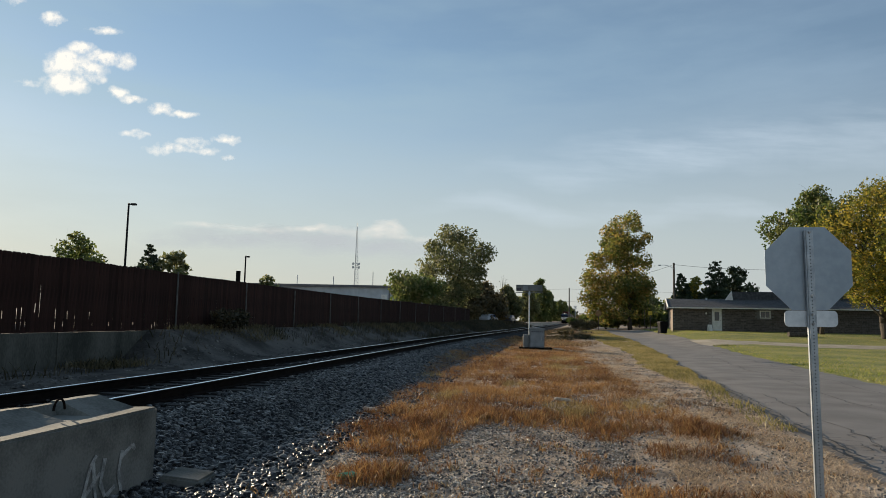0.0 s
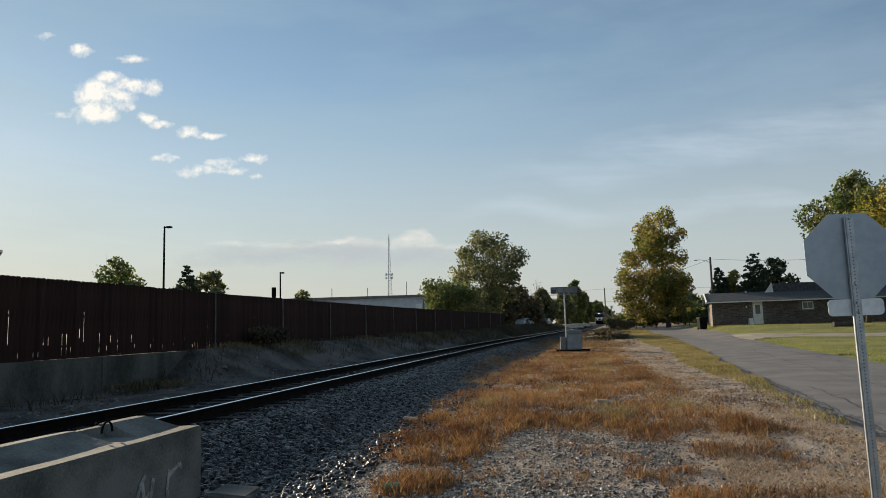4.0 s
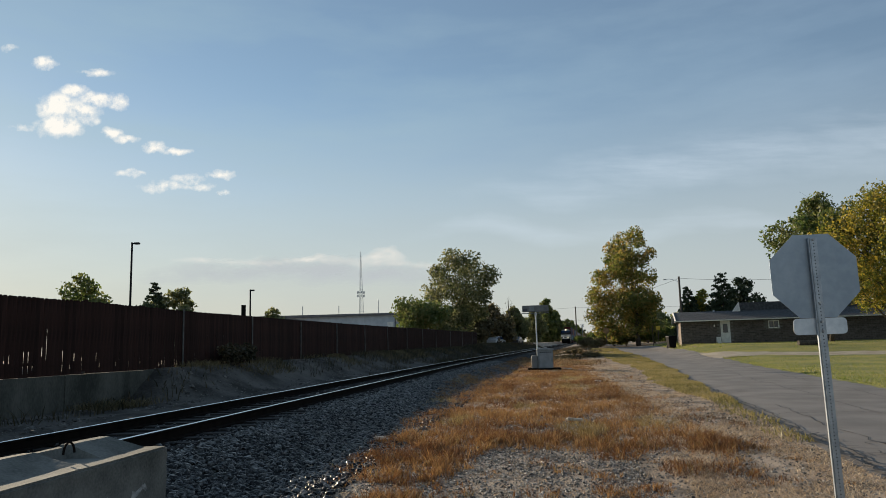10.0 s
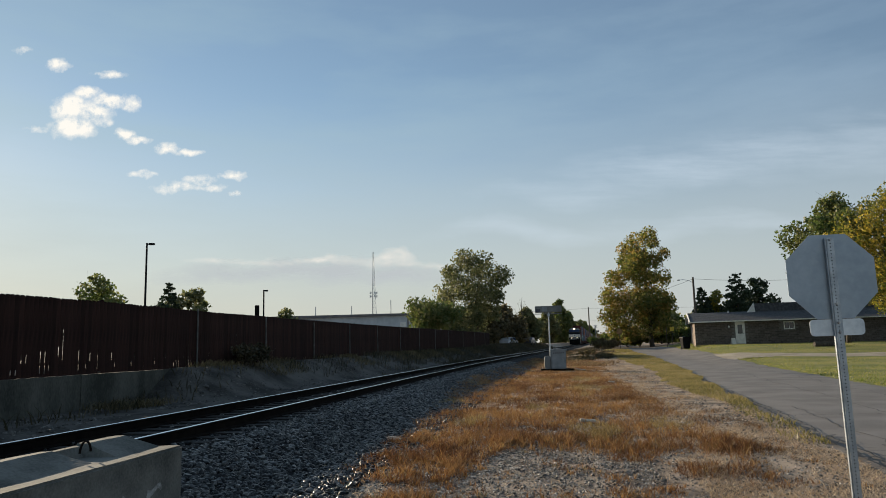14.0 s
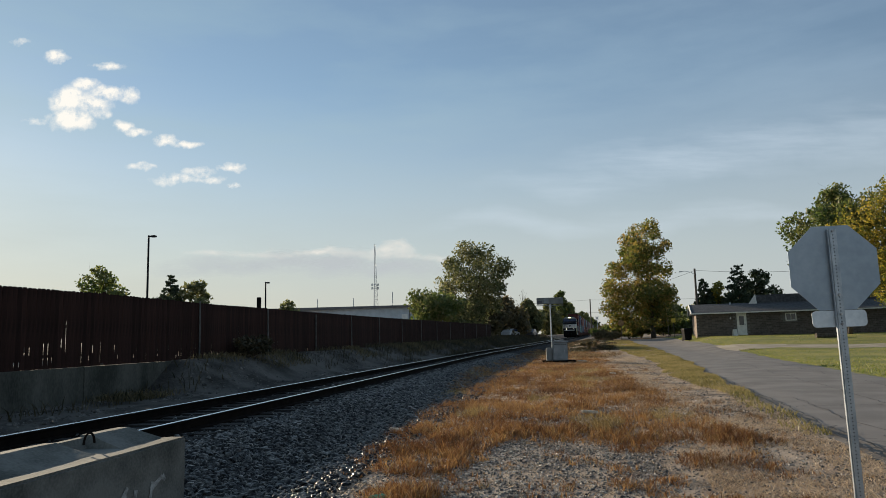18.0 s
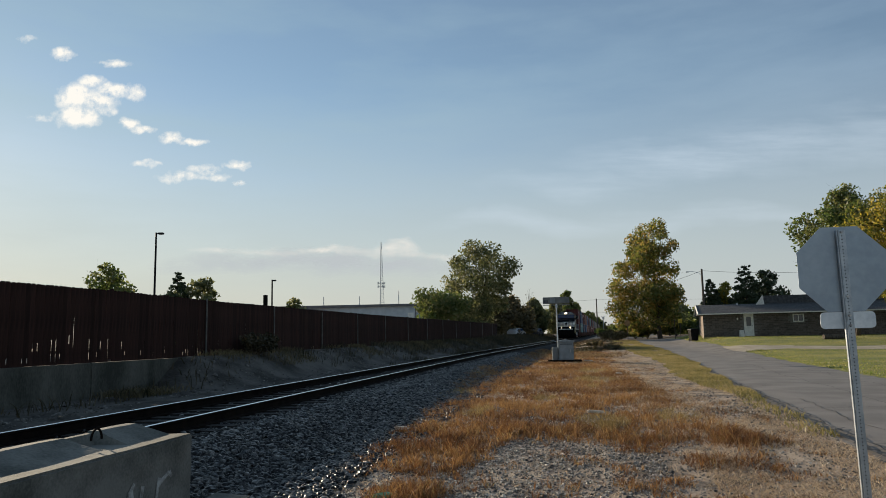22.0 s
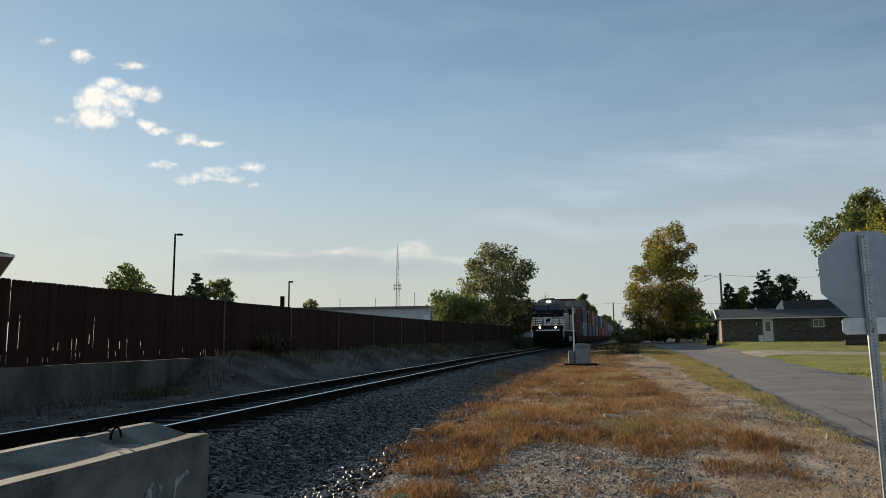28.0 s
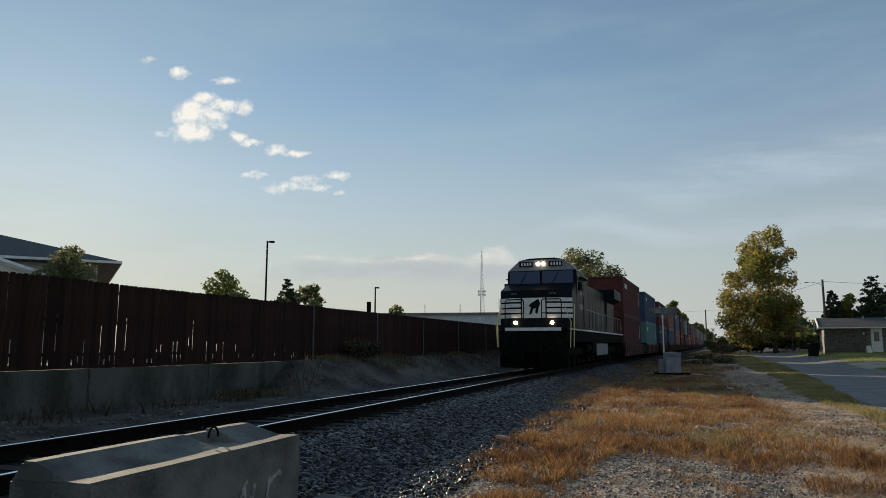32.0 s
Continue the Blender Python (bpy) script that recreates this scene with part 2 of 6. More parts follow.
M = dict(
    soil=mat("dry_soil", (0.16, 0.122, 0.092), (0.56, 0.43, 0.32), 0.95, 1.7, 1.0, fine=44, dist=0.03, spec=0.2),
    # grey-brown bank soil, with the fence's shade worked into a darker colour
    far_soil=mat("shade_dark_bank_dirt", (0.044, 0.041, 0.037), (0.132, 0.122, 0.110), 0.95, 0.8, 0.6, fine=14, dist=0.05, spec=0.1),
    # dark ballast made nearly black: shadow over the track is painted into it
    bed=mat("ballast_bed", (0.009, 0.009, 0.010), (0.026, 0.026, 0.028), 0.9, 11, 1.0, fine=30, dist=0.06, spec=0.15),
    dark_grey=mat("dark_grey_paint", (0.045, 0.05, 0.056), (0.08, 0.086, 0.094), 0.6, 5, 0.1),
    # dark basalt, lowered further so the colour carries some of the shade
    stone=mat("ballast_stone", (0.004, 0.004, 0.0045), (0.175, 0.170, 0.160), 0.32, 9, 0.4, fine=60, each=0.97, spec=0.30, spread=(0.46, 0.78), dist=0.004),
    pebble=mat("pale_gravel", (0.050, 0.045, 0.040), (0.52, 0.465, 0.40), 0.6, 14, 0.4, fine=90, each=0.9, spread=(0.42, 0.72), dist=0.003),
    bank_stone=mat("dusty_bank_stone", (0.045, 0.042, 0.038), (0.15, 0.14, 0.125), 0.85, 14, 0.4, fine=90, each=0.5, dist=0.003),
    asphalt=mat("worn_asphalt", (0.150, 0.135, 0.126), (0.215, 0.195, 0.182), 0.85, 0.9, 0.35, fine=90, dist=0.008),
    crack=mat("tar_seam", (0.018, 0.018, 0.02), (0.03, 0.03, 0.032), 0.7, 3, 0.2),
    lawn=mat("lawn_ground", (0.13, 0.15, 0.03), (0.31, 0.275, 0.075), 0.95, 0.35, 0.6, fine=24, dist=0.05),
    drive=mat("pale_drive", (0.31, 0.255, 0.19), (0.45, 0.38, 0.29), 0.9, 1.2, 0.3, fine=40),
    # rusty steel; the shadow on the rails' sides is put into its near-black colour
    steel_rail=mat("shade_dark_rusty_steel", (0.006, 0.005, 0.0045), (0.014, 0.010, 0.008), 0.9, 6, 0.3, spec=0.05),
    rail_top=mat("polished_rail_head", (0.90, 0.88, 0.84), (0.96, 0.94, 0.90), 0.26, 4, 0.0, metal=1.0),
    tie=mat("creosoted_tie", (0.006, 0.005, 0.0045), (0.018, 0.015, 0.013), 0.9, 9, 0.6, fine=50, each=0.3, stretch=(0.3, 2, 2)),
    # red-brown boards, darkened in the colour itself for their side away from the sun
    board=mat("shade_dark_red_brown_board", (0.020, 0.0092, 0.0072), (0.041, 0.0185, 0.0138), 0.88, 3, 0.4, fine=40, each=0.3, stretch=(4, 4, 0.5), spec=0.15),
    post=mat("grey_fence_post", (0.075, 0.07, 0.064), (0.15, 0.142, 0.13), 0.75, 5, 0.3, each=0.15),
    concrete=mat("weathered_concrete", (0.055, 0.058, 0.050), (0.170, 0.167, 0.150), 0.9, 2.2, 0.5, fine=45, dist=0.012),
    old_concrete=mat("stained_wall_concrete", (0.040, 0.042, 0.035), (0.115, 0.112, 0.096), 0.95, 1.1, 0.5, fine=30, dist=0.012, spec=0.2, stretch=(1, 1, .4)),
    paint_white=mat("chalky_white_paint", (0.62, 0.62, 0.60), (0.80, 0.80, 0.78), 0.8, 7, 0.2),
    worn_paint=mat("worn_white_paint", (0.15, 0.15, 0.142), (0.38, 0.38, 0.36), 0.9, 14, 0.2),
    plate=mat("bright_aluminium", (0.46, 0.51, 0.56), (0.66, 0.70, 0.74), 0.42, 6, 0.05, metal=0.6, fine=30),
    galv=mat("galvanised_steel", (0.29, 0.33, 0.37), (0.44, 0.48, 0.52), 0.42, 9, 0.08, metal=0.75, fine=70),
    # dull metal; its blue imitates the sky mirrored in the sign's back
    sign_back=mat("sky_tinted_aluminium", (0.28, 0.335, 0.39), (0.36, 0.415, 0.47), 0.5, 2.5, 0.05, metal=0.6, fine=20),
    bolt=mat("bolt_steel", (0.25, 0.25, 0.26), (0.5, 0.5, 0.5), 0.4, 30, 0.0, metal=0.9),
    hole=mat("dark_hole", (0.012, 0.012, 0.014), (0.02, 0.02, 0.022), 0.9, 5, 0.0),
    red_face=mat("faded_red_sheeting", (0.42, 0.03, 0.03), (0.50, 0.05, 0.05), 0.4, 4, 0.0),
    brick=mat("brown_brick", (0.078, 0.064, 0.056), (0.130, 0.108, 0.094), 0.9, 6, 0.3, fine=40, each=0.28),
    tan_brick=mat("tan_brick", (0.20, 0.155, 0.13), (0.29, 0.235, 0.20), 0.9, 6, 0.3, fine=40),
    mortar=mat("mortar", (0.13, 0.12, 0.11), (0.19, 0.18, 0.165), 0.95, 12, 0.3),
    shingle=mat("grey_shingle", (0.05, 0.052, 0.058), (0.098, 0.100, 0.108), 0.9, 5, 0.4, fine=40, each=0.07),
    trim=mat("white_trim", (0.66, 0.65, 0.61), (0.80, 0.79, 0.75), 0.6, 3, 0.05),
    cream=mat("cream_siding", (0.52, 0.47, 0.36), (0.62, 0.57, 0.46), 0.75, 2, 0.15),
    pane=glass_mat("window_pane", (0.05, 0.06, 0.07)),
    bin=mat("black_bin_plastic", (0.005, 0.005, 0.006), (0.012, 0.012, 0.013), 0.5, 5, 0.05, spec=0.06),
    metal_wall=mat("pale_metal_cladding", (0.42, 0.46, 0.50), (0.52, 0.56, 0.60), 0.5, 1.2, 0.1),
    metal_roof=mat("dark_roof_edge", (0.09, 0.09, 0.10), (0.14, 0.14, 0.15), 0.5, 1.2, 0.1),
    render_wall=mat("pale_stucco", (0.50, 0.47, 0.42), (0.60, 0.57, 0.51), 0.85, 2, 0.2),
    bark=mat("bark", (0.045, 0.036, 0.028), (0.11, 0.09, 0.07), 0.95, 5, 0.7, fine=30, stretch=(3, 3, 0.6)),
    pole_wood=mat("pole_wood", (0.07, 0.055, 0.045), (0.14, 0.115, 0.09), 0.9, 6, 0.4, stretch=(4, 4, 0.3)),
    black=mat("black_paint", (0.0036, 0.0052, 0.0082), (0.010, 0.012, 0.016), 0.36, 4, 0.05, spec=0.06),
    # grime whose colour also holds the deep shade under the train
    grime=mat("grimy_shade_black", (0.004, 0.004, 0.0038), (0.012, 0.011, 0.0095), 0.85, 5, 0.3, spec=0.05),
    white=mat("loco_white", (0.60, 0.60, 0.58), (0.76, 0.76, 0.74), 0.45, 3, 0.05),
    yellow=mat("yellow_rail", (0.58, 0.50, 0.20), (0.68, 0.60, 0.30), 0.5, 6, 0.05),
    # dark glass with the blue of a sky reflection painted into its base
    glass=glass_mat("sky_reflection_glass", (0.016, 0.048, 0.120), 0.05, 0.25),
    lamp_on=glow_mat("headlight", (1.0, 0.76, 0.46), 13.0),
    case=mat("grey_case_paint", (0.16, 0.18, 0.195), (0.24, 0.26, 0.275), 0.5, 3, 0.08),
    panel_grey=mat("dull_grey_housing", (0.11, 0.118, 0.118), (0.18, 0.188, 0.185), 0.6, 3, 0.08),
    panel=mat("solar_panel", (0.02, 0.024, 0.04), (0.05, 0.055, 0.08), 0.25, 4, 0.0),
    wire=mat("wire", (0.03, 0.03, 0.03), (0.05, 0.05, 0.05), 0.7, 4, 0.0),
    yellow_sign=mat("yellow_sign", (0.62, 0.40, 0.03), (0.72, 0.50, 0.06), 0.5, 4, 0.0),
    ochre=mat("faded_ochre", (0.22, 0.12, 0.045), (0.32, 0.18, 0.07), 0.7, 4, 0.05),
    green_plastic=mat("green_bottle", (0.05, 0.30, 0.16), (0.10, 0.42, 0.26), 0.3, 8, 0.05),
    litter=mat("pale_litter", (0.42, 0.37, 0.30), (0.62, 0.57, 0.49), 0.8, 8, 0.1),
    car_white=mat("white_car_paint", (0.55, 0.56, 0.58), (0.62, 0.63, 0.65), 0.3, 3, 0.0),
    car_dark=mat("dark_car_paint", (0.05, 0.055, 0.07), (0.07, 0.075, 0.09), 0.3, 3, 0.0),
    tyre=mat("tyre", (0.010, 0.010, 0.011), (0.02, 0.02, 0.02), 0.9, 9, 0.1),
    weed=leaf_mat("dried_weed", (0.055, 0.024, 0.009), (0.205, 0.088, 0.030), (0.44, 0.255, 0.095), 0.45),
    dead=leaf_mat("dead_straw", (0.29, 0.20, 0.125), (0.52, 0.385, 0.25), (0.70, 0.56, 0.40), 0.5),
    straw=leaf_mat("straw_grass", (0.10, 0.070, 0.024), (0.26, 0.175, 0.06), (0.46, 0.34, 0.15), 0.45),
    verge=leaf_mat("yellowing_verge_grass", (0.135, 0.130, 0.040), (0.29, 0.240, 0.080), (0.44, 0.35, 0.16), 0.5),
    grass=leaf_mat("green_grass", (0.15, 0.20, 0.035), (0.27, 0.29, 0.06), (0.42, 0.37, 0.11), 0.6),
    russet_weed=leaf_mat("brown_far_weed", (0.05, 0.032, 0.016), (0.15, 0.088, 0.042), (0.36, 0.25, 0.13), 0.45),
    russet=leaf_mat("dull_russet_leaves", (0.060, 0.052, 0.021), (0.135, 0.108, 0.048), (0.23, 0.18, 0.088), 0.45),
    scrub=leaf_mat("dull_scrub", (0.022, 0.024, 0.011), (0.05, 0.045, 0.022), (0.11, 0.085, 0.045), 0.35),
    maple=leaf_mat("turning_maple", (0.085, 0.118, 0.022), (0.205, 0.212, 0.040), (0.41, 0.27, 0.07), 0.65),
    green=leaf_mat("green_leaves", (0.07, 0.115, 0.026), (0.13, 0.17, 0.042), (0.22, 0.22, 0.075), 0.6),
    olive=leaf_mat("thin_olive_leaves", (0.085, 0.105, 0.038), (0.17, 0.185, 0.07), (0.30, 0.28, 0.13), 0.6),
    gold=leaf_mat("golden_leaves", (0.085, 0.118, 0.022), (0.215, 0.225, 0.036), (0.50, 0.37, 0.05), 0.66),
    needle=leaf_mat("dark_needles", (0.026, 0.046, 0.022), (0.045, 0.068, 0.032), (0.075, 0.095, 0.048), 0.3),
)


# ---- shaping helpers ----
def part(name, bm, material, parent=None, label="", smooth=False):
    """Links a bmesh as one mesh object, under a parent if one is given."""
    me = bpy.data.meshes.new(name)
    bm.to_mesh(me)
    bm.free()
    me.materials.append(material)
    if smooth:
        me.polygons.foreach_set("use_smooth", [True] * len(me.polygons))
    ob = new(name, me)
    if parent is not None:
        ob.parent = parent
    if label:
        ob["label"] = label
    return ob


def sheet(name, verts, faces, material, parent=None, smooth=False):
    me = bpy.data.meshes.new(name)
    me.from_pydata(verts, [], faces)
    me.materials.append(material)
    if smooth:
        me.polygons.foreach_set("use_smooth", [True] * len(me.polygons))
    ob = new(name, me)
    if parent is not None:
        ob.parent = parent
    return ob


def empty(name, m):
    ob = new(name)
    ob.empty_display_size = 0.3
    ob.matrix_world = m
    return ob


def box(bm, x0, x1, y0, y1, z0, z1, bevel=0.0):
    r = bmesh.ops.create_cube(bm, size=1.0, matrix=Matrix.Translation(((x0 + x1) / 2, (y0 + y1) / 2, (z0 + z1) / 2)) @ Matrix.Diagonal((x1 - x0, y1 - y0, z1 - z0, 1)))
    if bevel:
        edges = list({e for v in r["verts"] for e in v.link_edges})
        bmesh.ops.bevel(bm, geom=edges, offset=bevel, segments=2, affect="EDGES")
    return bm


def boxed(*a, **k):
    return box(bmesh.new(), *a, **k)


def rod(bm, a, b, r0, r1=None, n=8):
    """A round bar from a to b."""
    a, b = Vector(a), Vector(b)
    d = b - a
    m = Matrix.Translation((a + b) / 2) @ d.to_track_quat("Z", "Y").to_matrix().to_4x4()
    bmesh.ops.create_cone(bm, cap_ends=True, segments=n, radius1=r0, radius2=r0 if r1 is None else r1, depth=d.length, matrix=m)
    return bm


def rodded(*a, **k):
    return rod(bmesh.new(), *a, **k)


def tube(bm, points, r, n=6):
    for a, b in zip(points, points[1:]):
        rod(bm, a, b, r, n=n)
    return bm


def prism(bm, outline, y0, y1):
    """An outline in x and z, drawn out along y."""
    a = [bm.verts.new((x, y0, z)) for x, z in outline]
    b = [bm.verts.new((x, y1, z)) for x, z in outline]
    n = len(outline)
    bm.faces.new(a[::-1])
    bm.faces.new(b)
    for i in range(n):
        bm.faces.new((a[i], a[(i + 1) % n], b[(i + 1) % n], b[i]))
    bmesh.ops.recalc_face_normals(bm, faces=bm.faces)
    return bm


# ---- the lie of the land ----
TRACK = -6.07                            # the track's centre line, sideways from the camera
RAIL = 0.47                              # the rail heads' height beside the camera


def ease(a, b, v):
    u = min(1.0, max(0.0, (v - a) / (b - a)))
    return u * u * (3 - 2 * u)


def bend(y):
    """How far the line has swung to the right at y."""
    if y < 15:
        return 0.0
    u = min(1.0, (y - 15) / 45)
    return 0.05 * (45 * (u ** 3 - u ** 4 / 2) + max(0.0, y - 60))


def heading(y):
    return 0.05 * ease(15, 60, y)


def grade(y):
    return 0.0028 * min(max(0.0, y - 30), 700)


def rail_z(y):
    return RAIL + grade(y)


def knots(v, table):
    for (a, za), (b, zb) in zip(table, table[1:]):
        if v <= b:
            return za + (zb - za) * ease(a, b, v) if v > a else za
    return table[-1][1]


CUT = ((-13.2, 1.12), (-11.6, 1.05), (-9.4, 0.20), (-8.5, 0.10), (-7.7, 0.27), (-4.45, 0.27), (-3.0, 0.02), (1.0, 0.0))


RISE = ((0, 0.0), (42, 0.0), (66, 0.36), (84, 0.66), (100, 0.80))


def rise(y):
    """The height of the strip and the lane beside the line: level at first, then up to the far crossing."""
    return knots(y, RISE) if y < 100 else 0.80 + 0.0028 * (min(y, 730) - 100)


def along(y, table):
    """A straight run from knot to knot, going on past the ends."""
    for (a, va), (b, vb) in zip(table, table[1:]):
        if y <= b:
            break
    return va + (vb - va) * (y - a) / (b - a)


def lane_left(y):
    return 3.33 if y < 8.4 else along(y, ((8.4, 3.33), (21.5, 4.41), (36, 5.55), (45, 5.98), (54, 5.85), (72, 5.0), (96, 4.4)))


def lane_right(y):
    return along(y, ((0, 7.9), (22.4, 9.14), (34, 10.0), (44, 10.25), (57, 9.72), (70, 9.35), (96, 8.9)))


def land(x, y):
    """The ground's height."""
    s = x - bend(y)
    right = ease(-3.5, 0.5, s)
    z = knots(s, CUT) + grade(y) * (1 - right) + right * rise(y)
    wall_side = ease(20.2, 18.4, y) * ease(-9.2, -9.8, s) * ease(-12.4, -12.0, s)
    z += (0.16 - knots(s, CUT)) * wall_side
    z += ease(7.5, 11.5, s) * (0.62 * ease(34, 64, y) - 0.3 * ease(72, 100, y))
    z += 0.02 * noise.noise((x * 0.6, y * 0.6, 0)) * (1 - ease(-9.0, -7.7, s) * (1 - ease(-4.4, -3.2, s)))
    return z


def steps(*runs):
    """Coordinates from runs of (from, to, step)."""
    v = []
    for a, b, d in runs:
        n = max(1, round((b - a) / d))
        v += [a + (b - a) * i / n for i in range(n)]
    return v + [runs[-1][1]]


def under(s, y):
    """How far the bare ground is dug out beneath what is laid on it."""
    if y < -7 or y > 158:
        return 0.0
    d = ease(-12.5, -12.2, s) * ease(-3.4, -3.9, s)
    if y < 90:
        d = max(d, ease(lane_left(y) + .4, lane_left(y) + .8, s))
    return 0.10 * d


def make_ground():
    us = steps((-2600, -300, 500), (-300, -60, 40), (-60, -16, 4), (-16, 12, 0.35), (12, 40, 2), (40, 300, 40), (300, 2600, 500))
    ys = steps((-400, -40, 60), (-40, -4, 4), (-4, 45, 0.6), (45, 110, 2.0), (110, 300, 10), (300, 800, 50), (800, 4200, 600))
    verts = [(u + bend(y), y, land(u + bend(y), y) - under(u, y)) for y in ys for u in us]
    n = len(us)
    faces = [(j * n + i, j * n + i + 1, (j + 1) * n + i + 1, (j + 1) * n + i) for j in range(len(ys) - 1) for i in range(n - 1)]
    g = sheet("ground", verts, faces, M["soil"], smooth=True)
    tagged(g, "dry bare soil with thin gravel beside the railway", "ground", kind="structure")


make_ground()


def drape(name, left, right, y0, y1, dy, nx, lift, material, ragged=0.0):
    """A sheet over the land between two edges, functions of y given beside the bent line."""
    ys = steps((y0, y1, dy))
    verts = []
    for y in ys:
        a, b = left(y) + bend(y), right(y) + bend(y)
        for i in range(nx + 1):
            x = a + (b - a) * i / nx
            if ragged and i in (0, nx):
                x += ragged * noise.noise((y * 0.9, i * 7.3, 3.1)) + 0.5 * ragged * noise.noise((y * 3.7, i * 3.3, 9.1))
            verts.append((x, y, land(x, y) + (lift if 0 < i < nx else lift - 0.03)))
    n = nx + 1
    faces = [(j * n + i, j * n + i + 1, (j + 1) * n + i + 1, (j + 1) * n + i) for j in range(len(ys) - 1) for i in range(nx)]
    return sheet(name, verts, faces, material, smooth=True)


# ---- road, lawns, ballast ----
def make_surfaces():
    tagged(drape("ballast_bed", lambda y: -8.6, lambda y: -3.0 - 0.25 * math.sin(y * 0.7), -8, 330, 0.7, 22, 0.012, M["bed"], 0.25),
           "dark crushed stone bed under the track, shade put into its colour", "ballast", kind="structure")
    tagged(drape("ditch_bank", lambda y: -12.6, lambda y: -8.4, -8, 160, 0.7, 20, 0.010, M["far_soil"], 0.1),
           "dirt bank below the board fence, its shade put into the colour", "bank", kind="structure")
    tagged(drape("road", lane_left, lane_right, -12, 92, 0.4, 8, 0.030, M["asphalt"], 0.16),
           "worn grey asphalt lane beside the railway", "road", kind="structure")
    tagged(drape("cross_road", lambda y: -10.0, lambda y: 60.0, 99.0, 106.0, 1.0, 60, 0.030, M["asphalt"], 0.0),
           "grey asphalt street crossing the railway", "road", kind="structure")
    tagged(drape("lawn", lambda y: lane_right(y) - .1, lambda y: 60.0, -12, 96, 2.0, 20, 0.016, M["lawn"], 0.0),
           "mown lawn round the brick house", "lawn", kind="structure")
    verts, faces = [], []
    us = steps((9.6, 20, .65), (20, 50, 3))
    for i, u in enumerate(us):
        mouth = 1.3 * ease(13.0, 9.6, u)
        for j in range(5):
            y = drive_y(u) - mouth + (3.6 + 2 * mouth) * j / 4 + (.25 * noise.noise((u * .9, j, 5)) if j in (0, 4) else 0)
            x = u + bend(y)
            verts.append((x, y, land(x, y) + (.034 if 0 < j < 4 else .008)))
            if i and j:
                k = 5 * i + j
                faces.append((k - 6, k - 1, k, k - 5))
    tagged(sheet("driveway", verts, faces, M["drive"], smooth=True), "pale gravel drive across the lawn", "driveway", kind="structure")


def drive_y(u):
    """The near edge of the drive across the lawn."""
    return 46.3 + .32 * max(0.0, 18 - u)


make_surfaces()


def make_cracks():
    """Dark seams and cracks in the asphalt, each a thin wandering strip."""
    rnd = random.Random(31)
    road = bpy.data.objects["road"]

    def seam(pts, w):
        verts, faces = [], []
        for k, (s, y) in enumerate(pts):
            x = s + bend(y)
            j = w * (.5 + rnd.random())
            verts += [(x - j, y - j * .6, land(x, y) + .036), (x + j, y + j * .6, land(x + j, y) + .036)]
            if k:
                a = 2 * k - 2
                faces.append((a, a + 1, a + 3, a + 2))
        sheet("crack", verts, faces, M["crack"], road)
    for y0, far in ((9.6, 5.4), (14.5, 7.0), (21.0, 5.6), (31, 7.4)):
        s, y, pts = lane_left(y0) + .1 + rnd.random() * .3, y0, []
        while s < far:
            pts.append((s, y))
            s += .08
            y += rnd.gauss(.012, .07)
        seam(pts, .005 + .0005 * y0)
    for base, y0, y1 in ((4.05, 8, 17), (5.5, 12, 40), (6.9, 16, 60)):
        s, y, pts = base, y0, []
        while y < y1:
            pts.append((s + lane_left(y) - 3.3 + .25 * noise.noise((y * .5, base, 0)) + rnd.gauss(0, .03), y))
            y += .3
        seam(pts, .008)
    for shift, y0, y1, w in ((.10, 8, 34, .030), (.24, 9, 22, .016)):
        y, pts = y0, []
        while y < y1:
            pts.append((lane_left(y) + shift + .10 * noise.noise((y * 1.3, shift, 0)) + rnd.gauss(0, .025), y))
            y += .16
        seam(pts, w)
    # crazed asphalt along the broken edge
    nodes = {}
    for i in range(9):
        for j in range(34):
            nodes[i, j] = (lane_left(4.8 + j * .22) + .03 + i * .20 + rnd.gauss(0, .06), 4.8 + j * .22 + rnd.gauss(0, .06))
    verts, faces = [], []

    def line(a, b):
        w = rnd.uniform(.005, .013)
        mid = ((a[0] + b[0]) / 2 + rnd.gauss(0, .02), (a[1] + b[1]) / 2 + rnd.gauss(0, .02))
        for p, q in ((a, mid), (mid, b)):
            dx, dy = q[0] - p[0], q[1] - p[1]
            ln = math.hypot(dx, dy) + 1e-6
            ox, oy = -dy / ln * w, dx / ln * w
            k = len(verts)
            for u, v in ((p[0] - ox, p[1] - oy), (p[0] + ox, p[1] + oy), (q[0] + ox, q[1] + oy), (q[0] - ox, q[1] - oy)):
                verts.append((u, v, land(u, v) + .043))
            faces.append((k, k + 1, k + 2, k + 3))
    for (i, j), p in nodes.items():
        if rnd.random() < 1.0 - .085 * i - .019 * j:
            if (i + 1, j) in nodes:
                line(p, nodes[i + 1, j])
        if rnd.random() < .95 - .085 * i - .019 * j:
            if (i, j + 1) in nodes:
                line(p, nodes[i, j + 1])
    sheet("crack_net", verts, faces, M["crack"], road)["kind"] = "stuff"


make_cracks()


